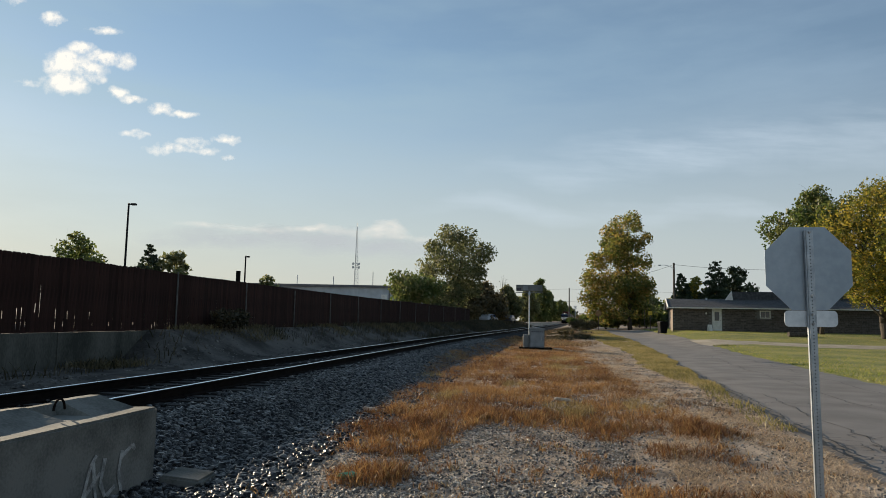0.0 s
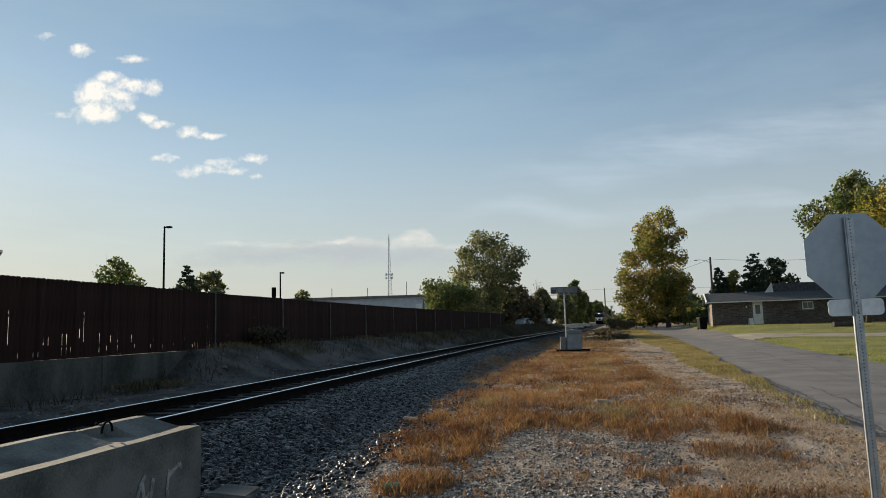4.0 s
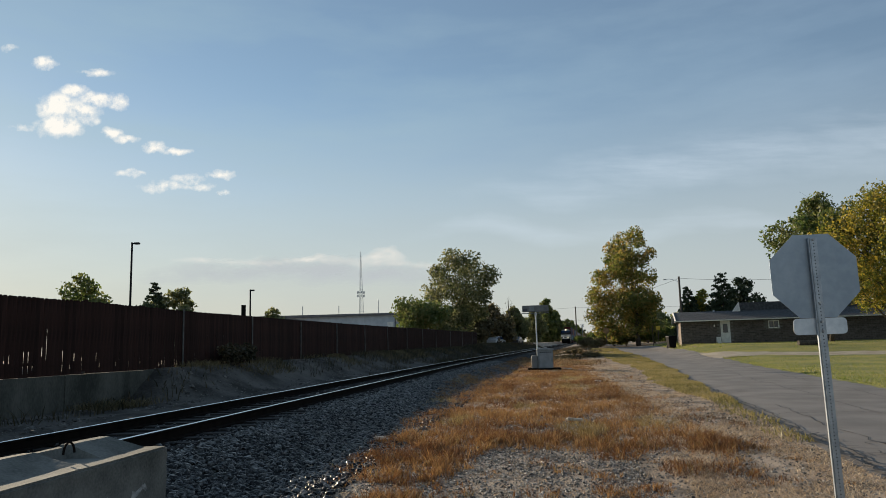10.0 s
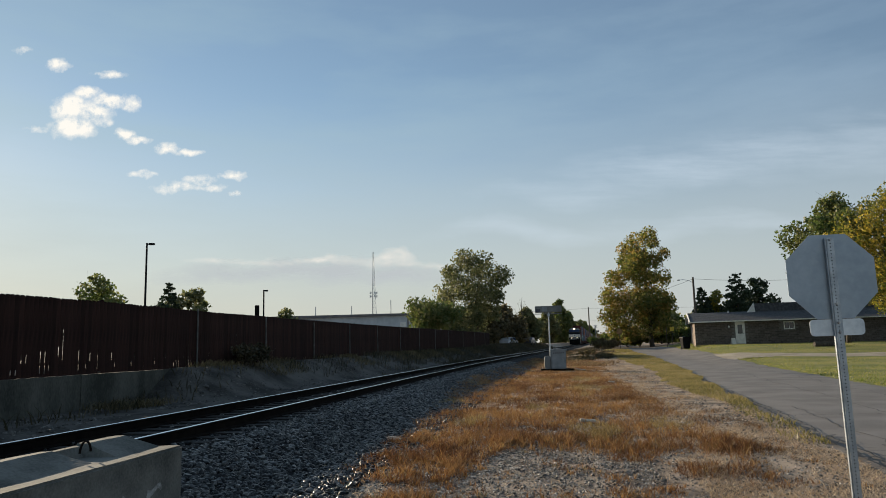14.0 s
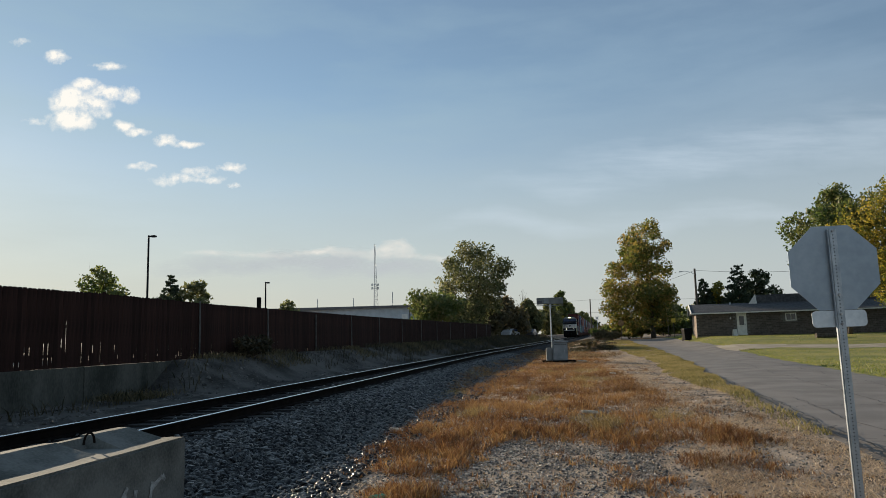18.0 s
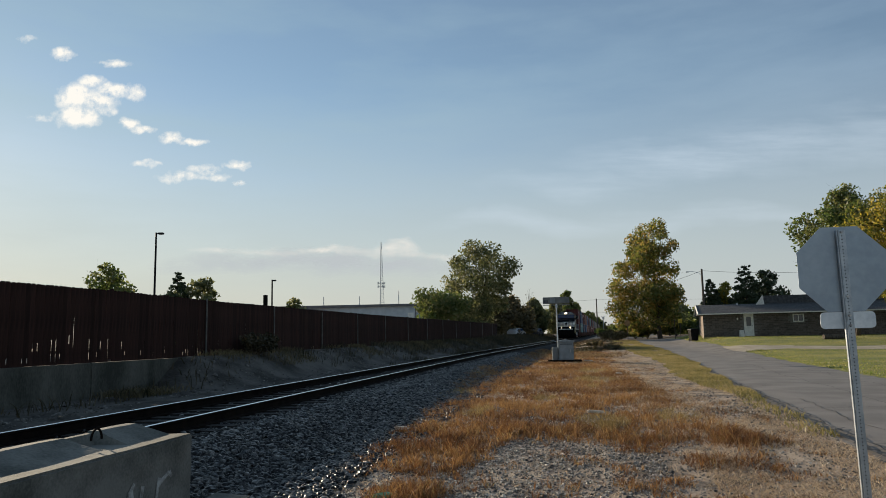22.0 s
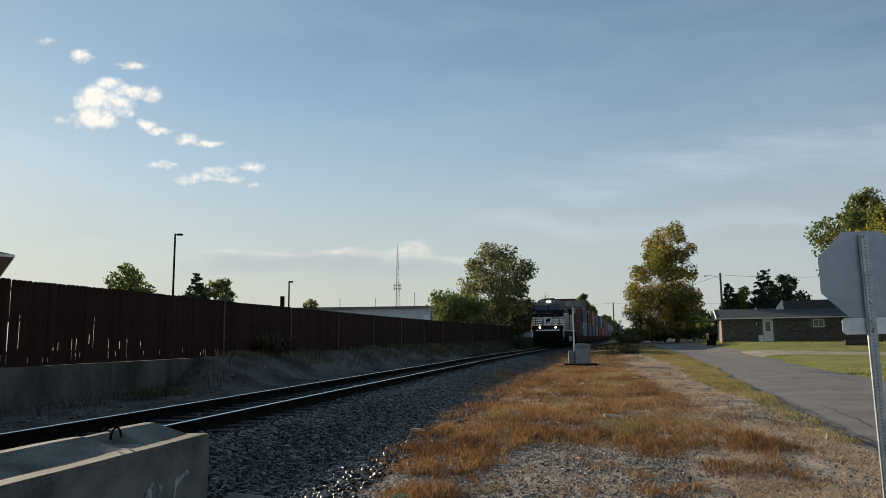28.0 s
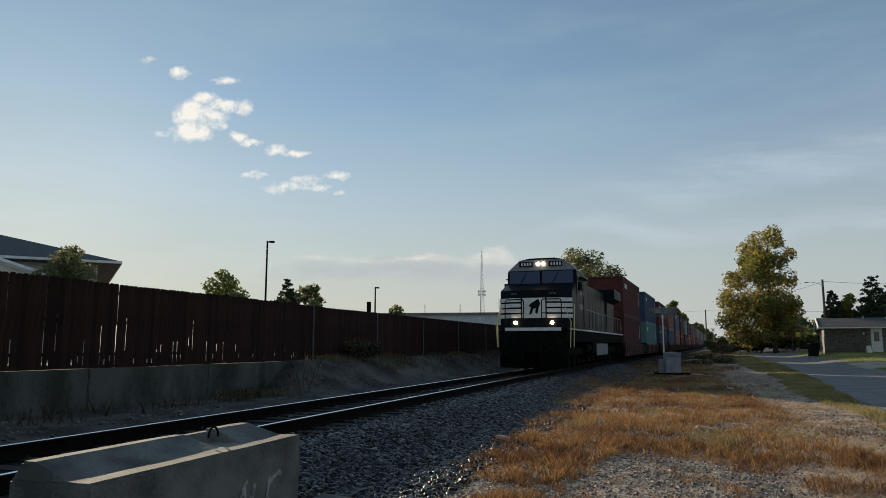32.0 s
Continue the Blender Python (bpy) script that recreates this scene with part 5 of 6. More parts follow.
def plant_trees():
    make_tree(11.1, 95, 15.2, 10.6, "maple", "tall tree with leaves turning olive and orange", 3, leaf=.16, count=24000, trunk=.036,
              crown=((.0, 14.4, 1.0), (-1.5, 13.8, 1.25), (1.1, 13.8, .9), (-2.7, 12.8, 1.2), (1.8, 11.9, .85), (-.9, 12.2, 1.4), (-2.6, 10.3, 1.35), (-4.3, 9.0, 1.5), (-1.6, 9.2, 1.7), (1.0, 9.4, 1.2), (2.5, 8.5, .9),
                     (-5.6, 6.8, 1.2), (-3.6, 6.2, 2.0), (-.9, 6.4, 2.1), (1.4, 6.4, 1.9), (2.4, 5.4, 1.1), (-5.3, 4.2, 1.3), (-3.4, 3.6, 1.8), (-1.0, 3.6, 2.0), (1.4, 3.8, 1.7), (-4.9, 2.3, 1.1), (2.2, 2.4, 1.1), (-3.2, 1.7, 1.2), (-1.2, 1.8, 1.0), (-1.2, 11.0, 1.6), (-3.1, 11.3, 1.1), (.5, 10.9, 1.1)))
    make_tree(-12.5, 103.2, 13.0, 11.6, "olive", "broad thin-leaved tree beyond the fence's end", 5, leaf=.19, count=14000,
              crown=((-4.1, 10.9, 1.7), (-1.6, 12.0, 1.9), (1.5, 11.6, 2.0), (3.8, 9.9, 1.6), (-4.6, 7.9, 1.7), (-2.0, 8.4, 2.3), (1.0, 7.9, 2.3), (3.1, 7.3, 1.6), (-3.6, 4.8, 1.6), (-.5, 4.3, 1.9), (2.1, 4.8, 1.6)))
    make_tree(22.8, 63, 12.0, 11.0, "green", "large green shade tree beside the house", 7, low=.3, leaf=.135, count=24000, lobes=32, shape=1.2)
    make_tree(25.1, 56.7, 11.6, 12.9, "gold", "shade tree turning golden yellow on the lawn", 9, low=.27, leaf=.105, count=36000, lobes=40, trunk=.05)
    make_bush(-13.6, 75, 6.6, 6.6, "green", "dense green bush behind the board fence", 11, 7000, .17, base=1.2)
    make_tree(-43.6, 61, 8.2, 6.0, "green", "small green tree behind the fence", 13, leaf=.2, count=3000, lobes=10, base=1.0)
    make_tree(-39.2, 66, 5.6, 4.4, "olive", "small dull tree behind the fence", 14, leaf=.2, count=1800, lobes=8, base=1.0)
    make_conifer(-35.7, 60, 7.3, 11.0, "dark spruce behind the fence", 15, base=1.0, taper=.95)
    make_tree(-33.0, 60, 6.3, 4.8, "olive", "small olive tree behind the fence", 16, leaf=.2, count=2600, lobes=9, base=1.0)
    make_tree(-24.4, 60.5, 4.2, 3.4, "olive", "small rounded tree behind the fence", 17, leaf=.18, count=1600, lobes=8, base=1.0)
    make_tree(-50.5, 60, 6.2, 3.5, "olive", "small rounded tree behind the fence", 18, leaf=.18, count=1200, lobes=8, base=1.0)
    make_tree(-27.7, 26.4, 5.25, 4.1, "olive", "small olive tree beside the apartment building", 19, leaf=.085, count=8000, lobes=12, base=1.0)
    make_conifer(19.8, 86, 8.3, 7.0, "dark conifer behind the brick house", 21)
    make_conifer(16.1, 87, 6.8, 4.6, "dark conifer behind the brick house", 22)
    make_tree(17.8, 88, 6.0, 4.6, "gold", "yellow-green tree behind the brick house", 23, leaf=.2, count=2600, lobes=9)
    make_tree(13.5, 104, 5.6, 5.0, "olive", "thin olive tree behind the brick house", 24, leaf=.2, count=2600, lobes=9)
    make_tree(22.6, 88, 7.4, 5.6, "needle", "dark evergreen tree behind the brick house", 25, leaf=.2, count=3600, lobes=10)
    # along the far line
    rnd = random.Random(77)
    for k, (x, y, h, w, kind) in enumerate(((-1.6, 285, 17.0, 11.5, "green"), (2.0, 335, 14.5, 9, "green"), (-7.5, 330, 13.0, 10, "green"), (-5.4, 250, 11.5, 10, "olive"),
                                            (-10.6, 130, 7.2, 9, "russet"), (-12.9, 119, 6.0, 7, "russet"), (-7.8, 152, 7.6, 7, "olive"), (-8.4, 170, 8.0, 8, "olive"), (-15.5, 126, 7.5, 8, "russet"))):
        make_tree(x, y, h, w, kind, "tree among the dark growth along the far track", 30 + k, low=.05, leaf=.2 + h * .012, count=8000, lobes=14)
    for i in range(9):
        y = 120 + i * 14 + rnd.uniform(-3, 3)
        x = TRACK + bend(y) - 13.5 - rnd.uniform(0, 7)
        make_tree(x, y, rnd.uniform(5.5, 8.5), rnd.uniform(6, 8), rnd.choice(("olive", "green", "russet")), "tree among the growth along the far track", 40 + i, low=.06, leaf=.34, count=2200, lobes=9)
    for i, (x, y, h) in enumerate(((19.0, 850, 25), (25.5, 880, 24), (32.0, 900, 19), (12.0, 860, 23))):
        make_tree(x, y, h, 20, "green", "tall tree in the distant woods where the track ends", 300 + i, low=.05, leaf=.9, count=4000, lobes=14)
    for i in range(8):
        y = 430 + i * 40
        x = TRACK + bend(y) + rnd.choice((-1, 1)) * rnd.uniform(14, 26)
        make_tree(x, y, rnd.uniform(7, 12), rnd.uniform(10, 14), rnd.choice(("olive", "green")), "tree along the distant track", 60 + i, low=.05, leaf=.7, count=1300, lobes=9)
    for i, (x, y, h, w) in enumerate(((8.2, 150, 2.6, 5.0), (7.4, 122, 2.2, 3.0), (9.4, 165, 3.0, 5.0))):
        make_bush(x, y, h, w, "russet", "dull brown shrub beside the far crossing", 190 + i, 900, .2)
    for i in range(8):
        y = 118 + 6 * i
        make_tree(15 + 3.5 * i, y, rnd.uniform(4.5, 7), 6.5, rnd.choice(("olive", "green", "maple")), "tree in the gardens beyond the street", 80 + i, low=.05, leaf=.35, count=1600, lobes=8)
    for i, (x, y, h, w) in enumerate(((8.2, 97.5, 2.2, 3.0), (6.6, 98, 1.6, 2.4), (13.4, 97, 2.0, 3.2), (10.2, 109, 3.2, 5.0), (14.2, 110, 3.6, 5.6), (18.6, 112, 3.4, 5.6), (7.0, 112, 2.4, 4.2), (4.6, 114, 1.7, 3.2), (11.6, 98, 1.9, 2.6), (9.8, 98, 1.9, 2.8), (15.6, 98, 2.3, 3.6), (18.4, 98.5, 2.5, 4.0))):
        make_bush(x, y, h, w, "green", "dark undergrowth at the foot of the tall tree", 240 + i, 1900, .17)
    for i, (x, y, h, w) in enumerate(((1.35, 56.7, .42, 2.0), (3.1, 58.8, .46, 2.2), (2.1, 68.4, .55, 2.6))):
        make_bush(x, y, h, w, "russet", "low tangle of dead brush beyond the equipment case", 210 + i, 1500, .07)
    for i, (x, y, h, w) in enumerate(((5.3, 87, 1.2, 3.0), (4.2, 93, 1.5, 3.0), (6.2, 95, 1.3, 2.4))):
        make_bush(x, y, h, w, "russet", "dull brown brush beside the far end of the strip", 260 + i, 1700, .10)
    make_bush(-11.3, 24.5, 1.0, 2.0, "scrub", "dark scrubby bush against the fence", 95, 1800, .06)


plant_trees()
make_tree(-8.0, 140, 9.6, 3.6, "scrub", "bare leafless tree beyond the fence", 120, low=.35, leaf=.08, count=120, lobes=16)


# ---- buildings behind the fence ----
def make_shed():
    root = empty("metal_building", pose(-46, 100, 1.1, 0, 0, 0))
    tagged(root, "long low pale metal building behind the fence", "building")
    part("wall", boxed(0, 24.3, 0, 30, -.3, 5.0), M["metal_wall"], root)
    bm = bmesh.new()
    k = 0
    while k < 24.2:
        box(bm, k, k + .12, -.04, -.002, -.2, 4.9)
        k += .6
    part("cladding_ribs", bm, M["metal_wall"], root)["kind"] = "stuff"
    part("roof", prism(bmesh.new(), [(-.4, 5.0), (24.7, 5.0), (24.7, 5.28), (-.4, 5.45)], -.5, 30.4), M["metal_roof"], root)
    part("downpipe", boxed(23.9, 24.1, -.12, -.04, 0, 5.0), M["metal_roof"], root)
    part("door", boxed(22.8, 23.7, -.06, -.045, -.2, 4.0), M["trim"], root)
    for k, h in ((4, 1.2), (9.4, 1.4), (15, 1.3), (21, 2.0)):
        part("roof_pipe", rodded((k, 2, 5.2), (k, 2, 5.4 + h), .06), M["galv"], root)


make_shed()


def make_low_roof():
    root = empty("low_building", pose(-33.0, 62, 1.0))
    tagged(root, "low flat-roofed building with a chimney behind the fence", "building")
    part("wall", boxed(0, 9, 0, 10, -.2, 3.15), M["render_wall"], root)
    part("roof", boxed(-.3, 9.3, -.3, 10.3, 3.15, 3.35), M["metal_roof"], root)
    part("chimney", boxed(4.40, 4.72, 1, 1.3, 3.3, 4.8), M["grime"], root)


make_low_roof()


def make_apartment():
    root = empty("apartment_building", pose(-29.35, 30, 1.45, 0, 0, 46))
    tagged(root, "two-storey pale apartment building with a low hipped roof", "apartment building")
    part("wall", boxed(-20, 0, 0, 14, -.8, 4.35), M["render_wall"], root)
    bm = bmesh.new()
    e, r = 1.05, 2.3
    pts = [(-21, -e, 4.5), (1.05, -e, 4.5), (1.05, 14 + e, 4.5), (-21, 14 + e, 4.5), (-16, 7, 4.5 + r), (-6.2, 7, 4.5 + r)]
    v = [bm.verts.new(p) for p in pts]
    lo = [bm.verts.new((p[0], p[1], 4.34)) for p in pts[:4]]
    for f in ((0, 1, 5, 4), (1, 2, 5), (2, 3, 4, 5), (3, 0, 4)):
        bm.faces.new([v[i] for i in f])
    for i in range(4):
        bm.faces.new((v[i], lo[i], lo[(i + 1) % 4], v[(i + 1) % 4]))
    bm.faces.new(lo[::-1])
    bmesh.ops.recalc_face_normals(bm, faces=bm.faces)
    part("roof", bm, M["shingle"], root)
    part("eave_board", boxed(-21.02, 1.09, -e - .06, -e - .005, 4.37, 4.50), M["trim"], root)
    part("eave_board", boxed(1.055, 1.11, -e, 14 + e, 4.37, 4.50), M["trim"], root)
    part("porch_gable", prism(bmesh.new(), [(-9.4, 4.0), (-2.6, 3.3), (-9.4, 5.6)], -3.2, -.02), M["render_wall"], root)
    bm = bmesh.new()
    rod(bm, (-9.6, -3.3, 5.75), (-2.2, -3.3, 3.35), .14, n=4)
    part("porch_barge_board", bm, M["trim"], root)
    part("downpipe", rodded((-.1, -.1, 0), (-.1, -.1, 4.2), .06), M["trim"], root)
    for wx in (-16, -12.5, -3.4):
        w = part("window", boxed(wx, wx + 1.3, -.03, -.005, 2.4, 3.7), M["pane"], root)
        bm = bmesh.new()
        for a in ((wx - .08, wx, 2.32, 3.78), (wx + 1.3, wx + 1.38, 2.32, 3.78), (wx, wx + 1.3, 3.7, 3.78), (wx, wx + 1.3, 2.32, 2.4)):
            box(bm, a[0], a[1], -.07, -.005, a[2], a[3])
        part("window_frame", bm, M["trim"], w)


make_apartment()


# ---- poles, masts and wires ----
def make_lot_lamp(x, y, top, arm, label):
    root = empty("street_lamp", pose(x, y, 1.0))
    tagged(root, label, "street lamp")
    part("pole", rodded((0, 0, 0), (0, 0, top - 1.0), .085, .065, n=10), M["black"], root)
    part("arm", boxed(0, arm * .5, -.04, .04, top - 1.12, top - 1.04), M["black"], root)
    part("lamp_head", boxed(arm * .35, arm, -.14, .14, top - 1.15, top - 1.02, bevel=.02), M["black"], root)


make_lot_lamp(-28.5, 45, 9.2, .55, "tall black car-park lamp with a flat head")
make_lot_lamp(-26.4, 60, 6.95, .35, "slim grey car-park lamp behind the fence")


def make_tower():
    root = empty("lattice_tower", pose(-135.3, 500, 0))
    tagged(root, "tall slender lattice radio tower far off", "radio tower")
    H, w0, w1 = 71.5, 3.2, .5
    legs = [[Vector((math.cos(a) * w * .58, math.sin(a) * w * .58, z)) for z, w in ((0, w0 * 1.5), (27, w0), (48, w0 * .55), (H, w1))] for a in (.4, .4 + 2.094, .4 + 4.189)]
    for leg in legs:
        part("leg", tube(bmesh.new(), leg, .16, 5), M["galv"], root)
    bm = bmesh.new()
    z = 2.0
    def at_leg(k, zz):
        for a, b in zip(legs[k], legs[k][1:]):
            if zz <= b.z:
                return a.lerp(b, (zz - a.z) / (b.z - a.z))
        return legs[k][-1]
    i = 0
    while z < H - 4:
        for k in range(3):
            rod(bm, at_leg(k, z), at_leg((k + 1) % 3, z + 3.2), .07, n=4)
            rod(bm, at_leg(k, z), at_leg((k + 1) % 3, z), .07, n=4)
        z += 3.2
    part("bracing", bm, M["galv"], root)
    for zz in (39.0, 41.5):
        bm = bmesh.new()
        for k in range(6):
            a = k * 1.047
            c = Vector((math.cos(a) * 2.6, math.sin(a) * 2.6, zz))
            rod(bm, (0, 0, zz), c, .08, n=4)
            box(bm, c.x - .22, c.x + .22, c.y - .22, c.y + .22, zz - .9, zz + .9)
        part("antenna_ring", bm, M["galv"], root)


make_tower()


def make_utility_pole(x, y, top, arms, label, lamp=False):
    root = empty("utility_pole", pose(x, y, 0))
    tagged(root, label, "utility pole", group="utility poles")
    part("pole", rodded((0, 0, 0), (0, 0, top), .15, .11, n=9), M["pole_wood"], root)
    for k in range(arms):
        part("crossarm", boxed(-1.1, 1.1, -.06, .06, top - .5 - k * .7, top - .38 - k * .7), M["pole_wood"], root)
        for sx in (-1, -.4, .4, 1):
            part("insulator", rodded((sx, 0, top - .38 - k * .7), (sx, 0, top - .2 - k * .7), .05, .03, n=6), M["wire"], root)
    if lamp:
        arm = part("lamp_arm", tube(bmesh.new(), [(0, -.1, top - .7), (-.5, -.35, top - .42), (-1.2, -.65, top - .30), (-1.6, -.8, top - .34)], .026), M["galv"], root)
        part("lamp_head", boxed(-1.9, -1.55, -.92, -.74, top - .42, top - .30, bevel=.03), M["galv"], arm)
    return Vector((x, y, top - .2))


def make_wire(a, b, sag):
    a, b = Vector(a), Vector(b)
    pts = []
    for i in range(17):
        u = i / 16
        p = a.lerp(b, u)
        p.z -= sag * 4 * u * (1 - u)
        pts.append(p)
    ob = part("overhead_wire", tube(bmesh.new(), pts, .016, 4), M["wire"])
    tagged(ob, "thin black overhead wire", "wire", group="overhead wires")


def string_wires():
    p1 = make_utility_pole(14.9, 85, 8.7, 0, "weathered wooden utility pole behind the brick house, with a lamp", True)
    p2 = make_utility_pole(5.2, 150, 8.8, 0, "wooden utility pole near the far crossing")
    p3 = make_utility_pole(40, 78, 9.0, 1, "wooden utility pole beyond the gardens")
    make_wire(p1, p3, .9)
    make_wire(p1, (7.5, 118, 8.9), .7)
    for dz in (0, -2.6):
        make_wire(p2 + Vector((-40, 2, dz - .3)), p2 + Vector((0, 0, dz)), .3)
        make_wire(p2 + Vector((0, 0, dz)), p2 + Vector((60, 5, dz + .5)), .6)


string_wires()


def make_crossing_signal(x, y, h):
    root = empty("crossing_signal", pose(x, y, land(x, y)))
    tagged(root, "railway crossing signal post with lamps", "crossing signal")
    part("post", rodded((0, 0, -.2), (0, 0, h), .06), M["galv"], root)
    part("crossbuck", prism(bmesh.new(), [(-.38, h - .55), (-.30, h - .62), (.38, h - .08), (.30, h)], -.1, -.07), M["galv"], root)
    part("crossbuck", prism(bmesh.new(), [(.38, h - .55), (.30, h - .62), (-.38, h - .08), (-.30, h)], -.14, -.11), M["galv"], root)
    for sx in (-.45, .45):
        part("lamp_hood", rodded((sx, -.2, h - 1.2), (sx, .0, h - 1.2), .17, n=14), M["black"], root)


make_crossing_signal(6.0, 140, 4.0)


def make_small_sign(x, y, h, kind, label):
    root = empty("road_sign", pose(x, y, land(x, y)))
    tagged(root, label, "road sign")
    part("post", rodded((0, 0, -.2), (0, 0, h), .035), M["pole_wood"], root)
    if kind == "round":
        part("disc", rodded((0, -.06, h - .42), (0, -.045, h - .42), .36, n=24), M["ochre"], root, "faded ochre disc")
    if kind == "plate":
        part("plate", boxed(-.22, .22, -.05, -.036, h - .46, h, bevel=.004), M["yellow_sign"], root)


make_small_sign(11.9, 83, 2.1, "plate", "small yellow road sign on a post")
make_small_sign(6.55, 88.0, 2.5, "round", "round ochre railway warning sign on a pale post")
make_small_sign(11.3, 83, 2.3, "post", "plain wooden marker post beside the street")


# ---- parked cars far off ----
def make_car(x, y, turn, paint, label):
    root = empty("car", pose(x, y, land(x, y) + .03, 0, 0, turn))
    tagged(root, label, "car")
    bm = bmesh.new()
    prism(bm, [(-2.2, .35), (2.2, .35), (2.25, .75), (1.3, .92), (.7, 1.42), (-1.0, 1.45), (-1.8, .98), (-2.25, .9)], -.88, .88)
    bmesh.ops.bevel(bm, geom=bm.edges, offset=.06, segments=2, affect="EDGES")
    part("body", bm, M[paint], root)
    part("side_window", prism(bmesh.new(), [(-1.55, .98), (1.1, .95), (.65, 1.34), (-.95, 1.36)], -.895, -.88), M["glass"], root)
    part("side_window", prism(bmesh.new(), [(-1.55, .98), (1.1, .95), (.65, 1.34), (-.95, 1.36)], .88, .895), M["glass"], root)
    for wx in (-1.35, 1.35):
        for sy in (-1, 1):
            part("wheel", rodded((wx, sy * .75, .33), (wx, sy * .92, .33), .33, n=16), M["tyre"], root)


make_car(-9.8, 128, 70, "car_white", "white car parked beyond the fence")
make_car(-6.6, 136, 80, "car_dark", "dark car parked beyond the fence")
make_car(-13.5, 118, 30, "car_white", "pale car parked beyond the fence")


# ---- litter ----
def make_litter():
    bm = bmesh.new()
    rod(bm, (0, 0, .03), (.14, .02, .035), .034, .030, n=10)
    rod(bm, (.14, .02, .035), (.19, .03, .035), .028, .012, n=10)
    ob = part("plastic_bottle", bm, M["green_plastic"])
    ob.matrix_world = pose(-1.86, 6.5, land(-1.86, 6.5) + .01, 0, 0, 35)
    tagged(ob, "crushed green plastic bottle on the gravel", "litter")
    for x, y, w, label in ((.36, 13.86, .24, "flat scrap of pale wood in the weeds"), (1.62, 27.1, .18, "white scrap of litter by the lane"), (-2.74, 11.2, .16, "pale scrap of stone in the weeds"), (.80, 40.2, .36, "pale stone beside the equipment case")):
        bm = bmesh.new()
        box(bm, -w * .7, w * .7, -.05, .05, 0, .05, bevel=.02)
        ob = part("scrap", bm, M["litter"])
        ob.matrix_world = pose(x, y, land(x, y) + .04, 4, 6, 10)
        tagged(ob, label, "litter")


make_litter()


# ---- clouds, far behind everything ----
def cloud_mat(name, puffs, colour, strength, grain, soft=(.30, .75), stretch=(1, 1, 1), warp_by=.16, turn=0.0):
    """Wisps where soft round patches and noise meet; clear between them."""
    m = bpy.data.materials.new(name)
    m.use_nodes = True
    t = m.node_tree
    t.nodes.clear()
    out = t.nodes.new("ShaderNodeOutputMaterial")
    tc = t.nodes.new("ShaderNodeTexCoord")
    warp = t.nodes.new("ShaderNodeTexNoise")
    warp.inputs["Scale"].default_value, warp.inputs["Detail"].default_value = grain * .8, 4
    off = t.nodes.new("ShaderNodeVectorMath")
    off.operation = "MULTIPLY_ADD"
    off.inputs[1].default_value = (warp_by, warp_by * .75, 0)
    pos = t.nodes.new("ShaderNodeVectorMath")
    pos.operation = "SUBTRACT"
    pos.inputs[1].default_value = (warp_by / 2, warp_by * .375, 0)
    link(t, tc.outputs["Object"], warp.inputs["Vector"])
    link(t, warp.outputs["Color"], off.inputs[0])
    link(t, tc.outputs["Object"], off.inputs[2])
    link(t, off.outputs["Vector"], pos.inputs[0])
    total = None
    for x, y, rx, ry, k in puffs:
        a = t.nodes.new("ShaderNodeVectorMath")
        a.operation = "SUBTRACT"
        a.inputs[1].default_value = (x, y, 0)
        b = t.nodes.new("ShaderNodeVectorMath")
        b.operation = "MULTIPLY"
        b.inputs[1].default_value = (1 / rx, 1 / ry, 0)
        c = t.nodes.new("ShaderNodeVectorMath")
        c.operation = "LENGTH"
        d = t.nodes.new("ShaderNodeMapRange")
        d.interpolation_type = "SMOOTHSTEP"
        d.inputs["From Min"].default_value, d.inputs["From Max"].default_value = 1.5, .0
        d.inputs["To Min"].default_value, d.inputs["To Max"].default_value = 0, k
        link(t, pos.outputs["Vector"], a.inputs[0])
        link(t, a.outputs["Vector"], b.inputs[0])
        link(t, b.outputs["Vector"], c.inputs[0])
        link(t, c.outputs["Value"], d.inputs["Value"])
        if total is None:
            total = d.outputs["Result"]
        else:
            s = t.nodes.new("ShaderNodeMath")
            s.operation = "MAXIMUM"
            link(t, total, s.inputs[0])
            link(t, d.outputs["Result"], s.inputs[1])
            total = s.outputs[0]
    mp = t.nodes.new("ShaderNodeMapping")
    mp.inputs["Scale"].default_value = stretch
    mp.inputs["Rotation"].default_value = (0, 0, turn)
    nz = t.nodes.new("ShaderNodeTexNoise")
    nz.inputs["Scale"].default_value, nz.inputs["Detail"].default_value, nz.inputs["Roughness"].default_value = grain, 9, .66
    link(t, tc.outputs["Object"], mp.inputs["Vector"])
    link(t, mp.outputs["Vector"], nz.inputs["Vector"])
    mul = t.nodes.new("ShaderNodeMath")
    mul.operation = "MULTIPLY"
    rg = t.nodes.new("ShaderNodeMapRange")
    rg.inputs["From Min"].default_value, rg.inputs["From Max"].default_value = soft
    em, tr, mx = t.nodes.new("ShaderNodeEmission"), t.nodes.new("ShaderNodeBsdfTransparent"), t.nodes.new("ShaderNodeMixShader")
    em.inputs["Color"].default_value, em.inputs["Strength"].default_value = (*colour, 1), strength
    cut = t.nodes.new("ShaderNodeMath")
    cut.operation = "MULTIPLY_ADD"
    cut.inputs[1].default_value, cut.inputs[2].default_value = 2.4, -.45
    link(t, nz.outputs["Fac"], cut.inputs[0])
    link(t, cut.outputs[0], mul.inputs[0])
    link(t, total, mul.inputs[1])
    link(t, mul.outputs[0], rg.inputs["Value"])
    link(t, rg.outputs["Result"], mx.inputs[0])
    link(t, tr.outputs[0], mx.inputs[1])
    link(t, em.outputs[0], mx.inputs[2])
    link(t, mx.outputs[0], out.inputs["Surface"])
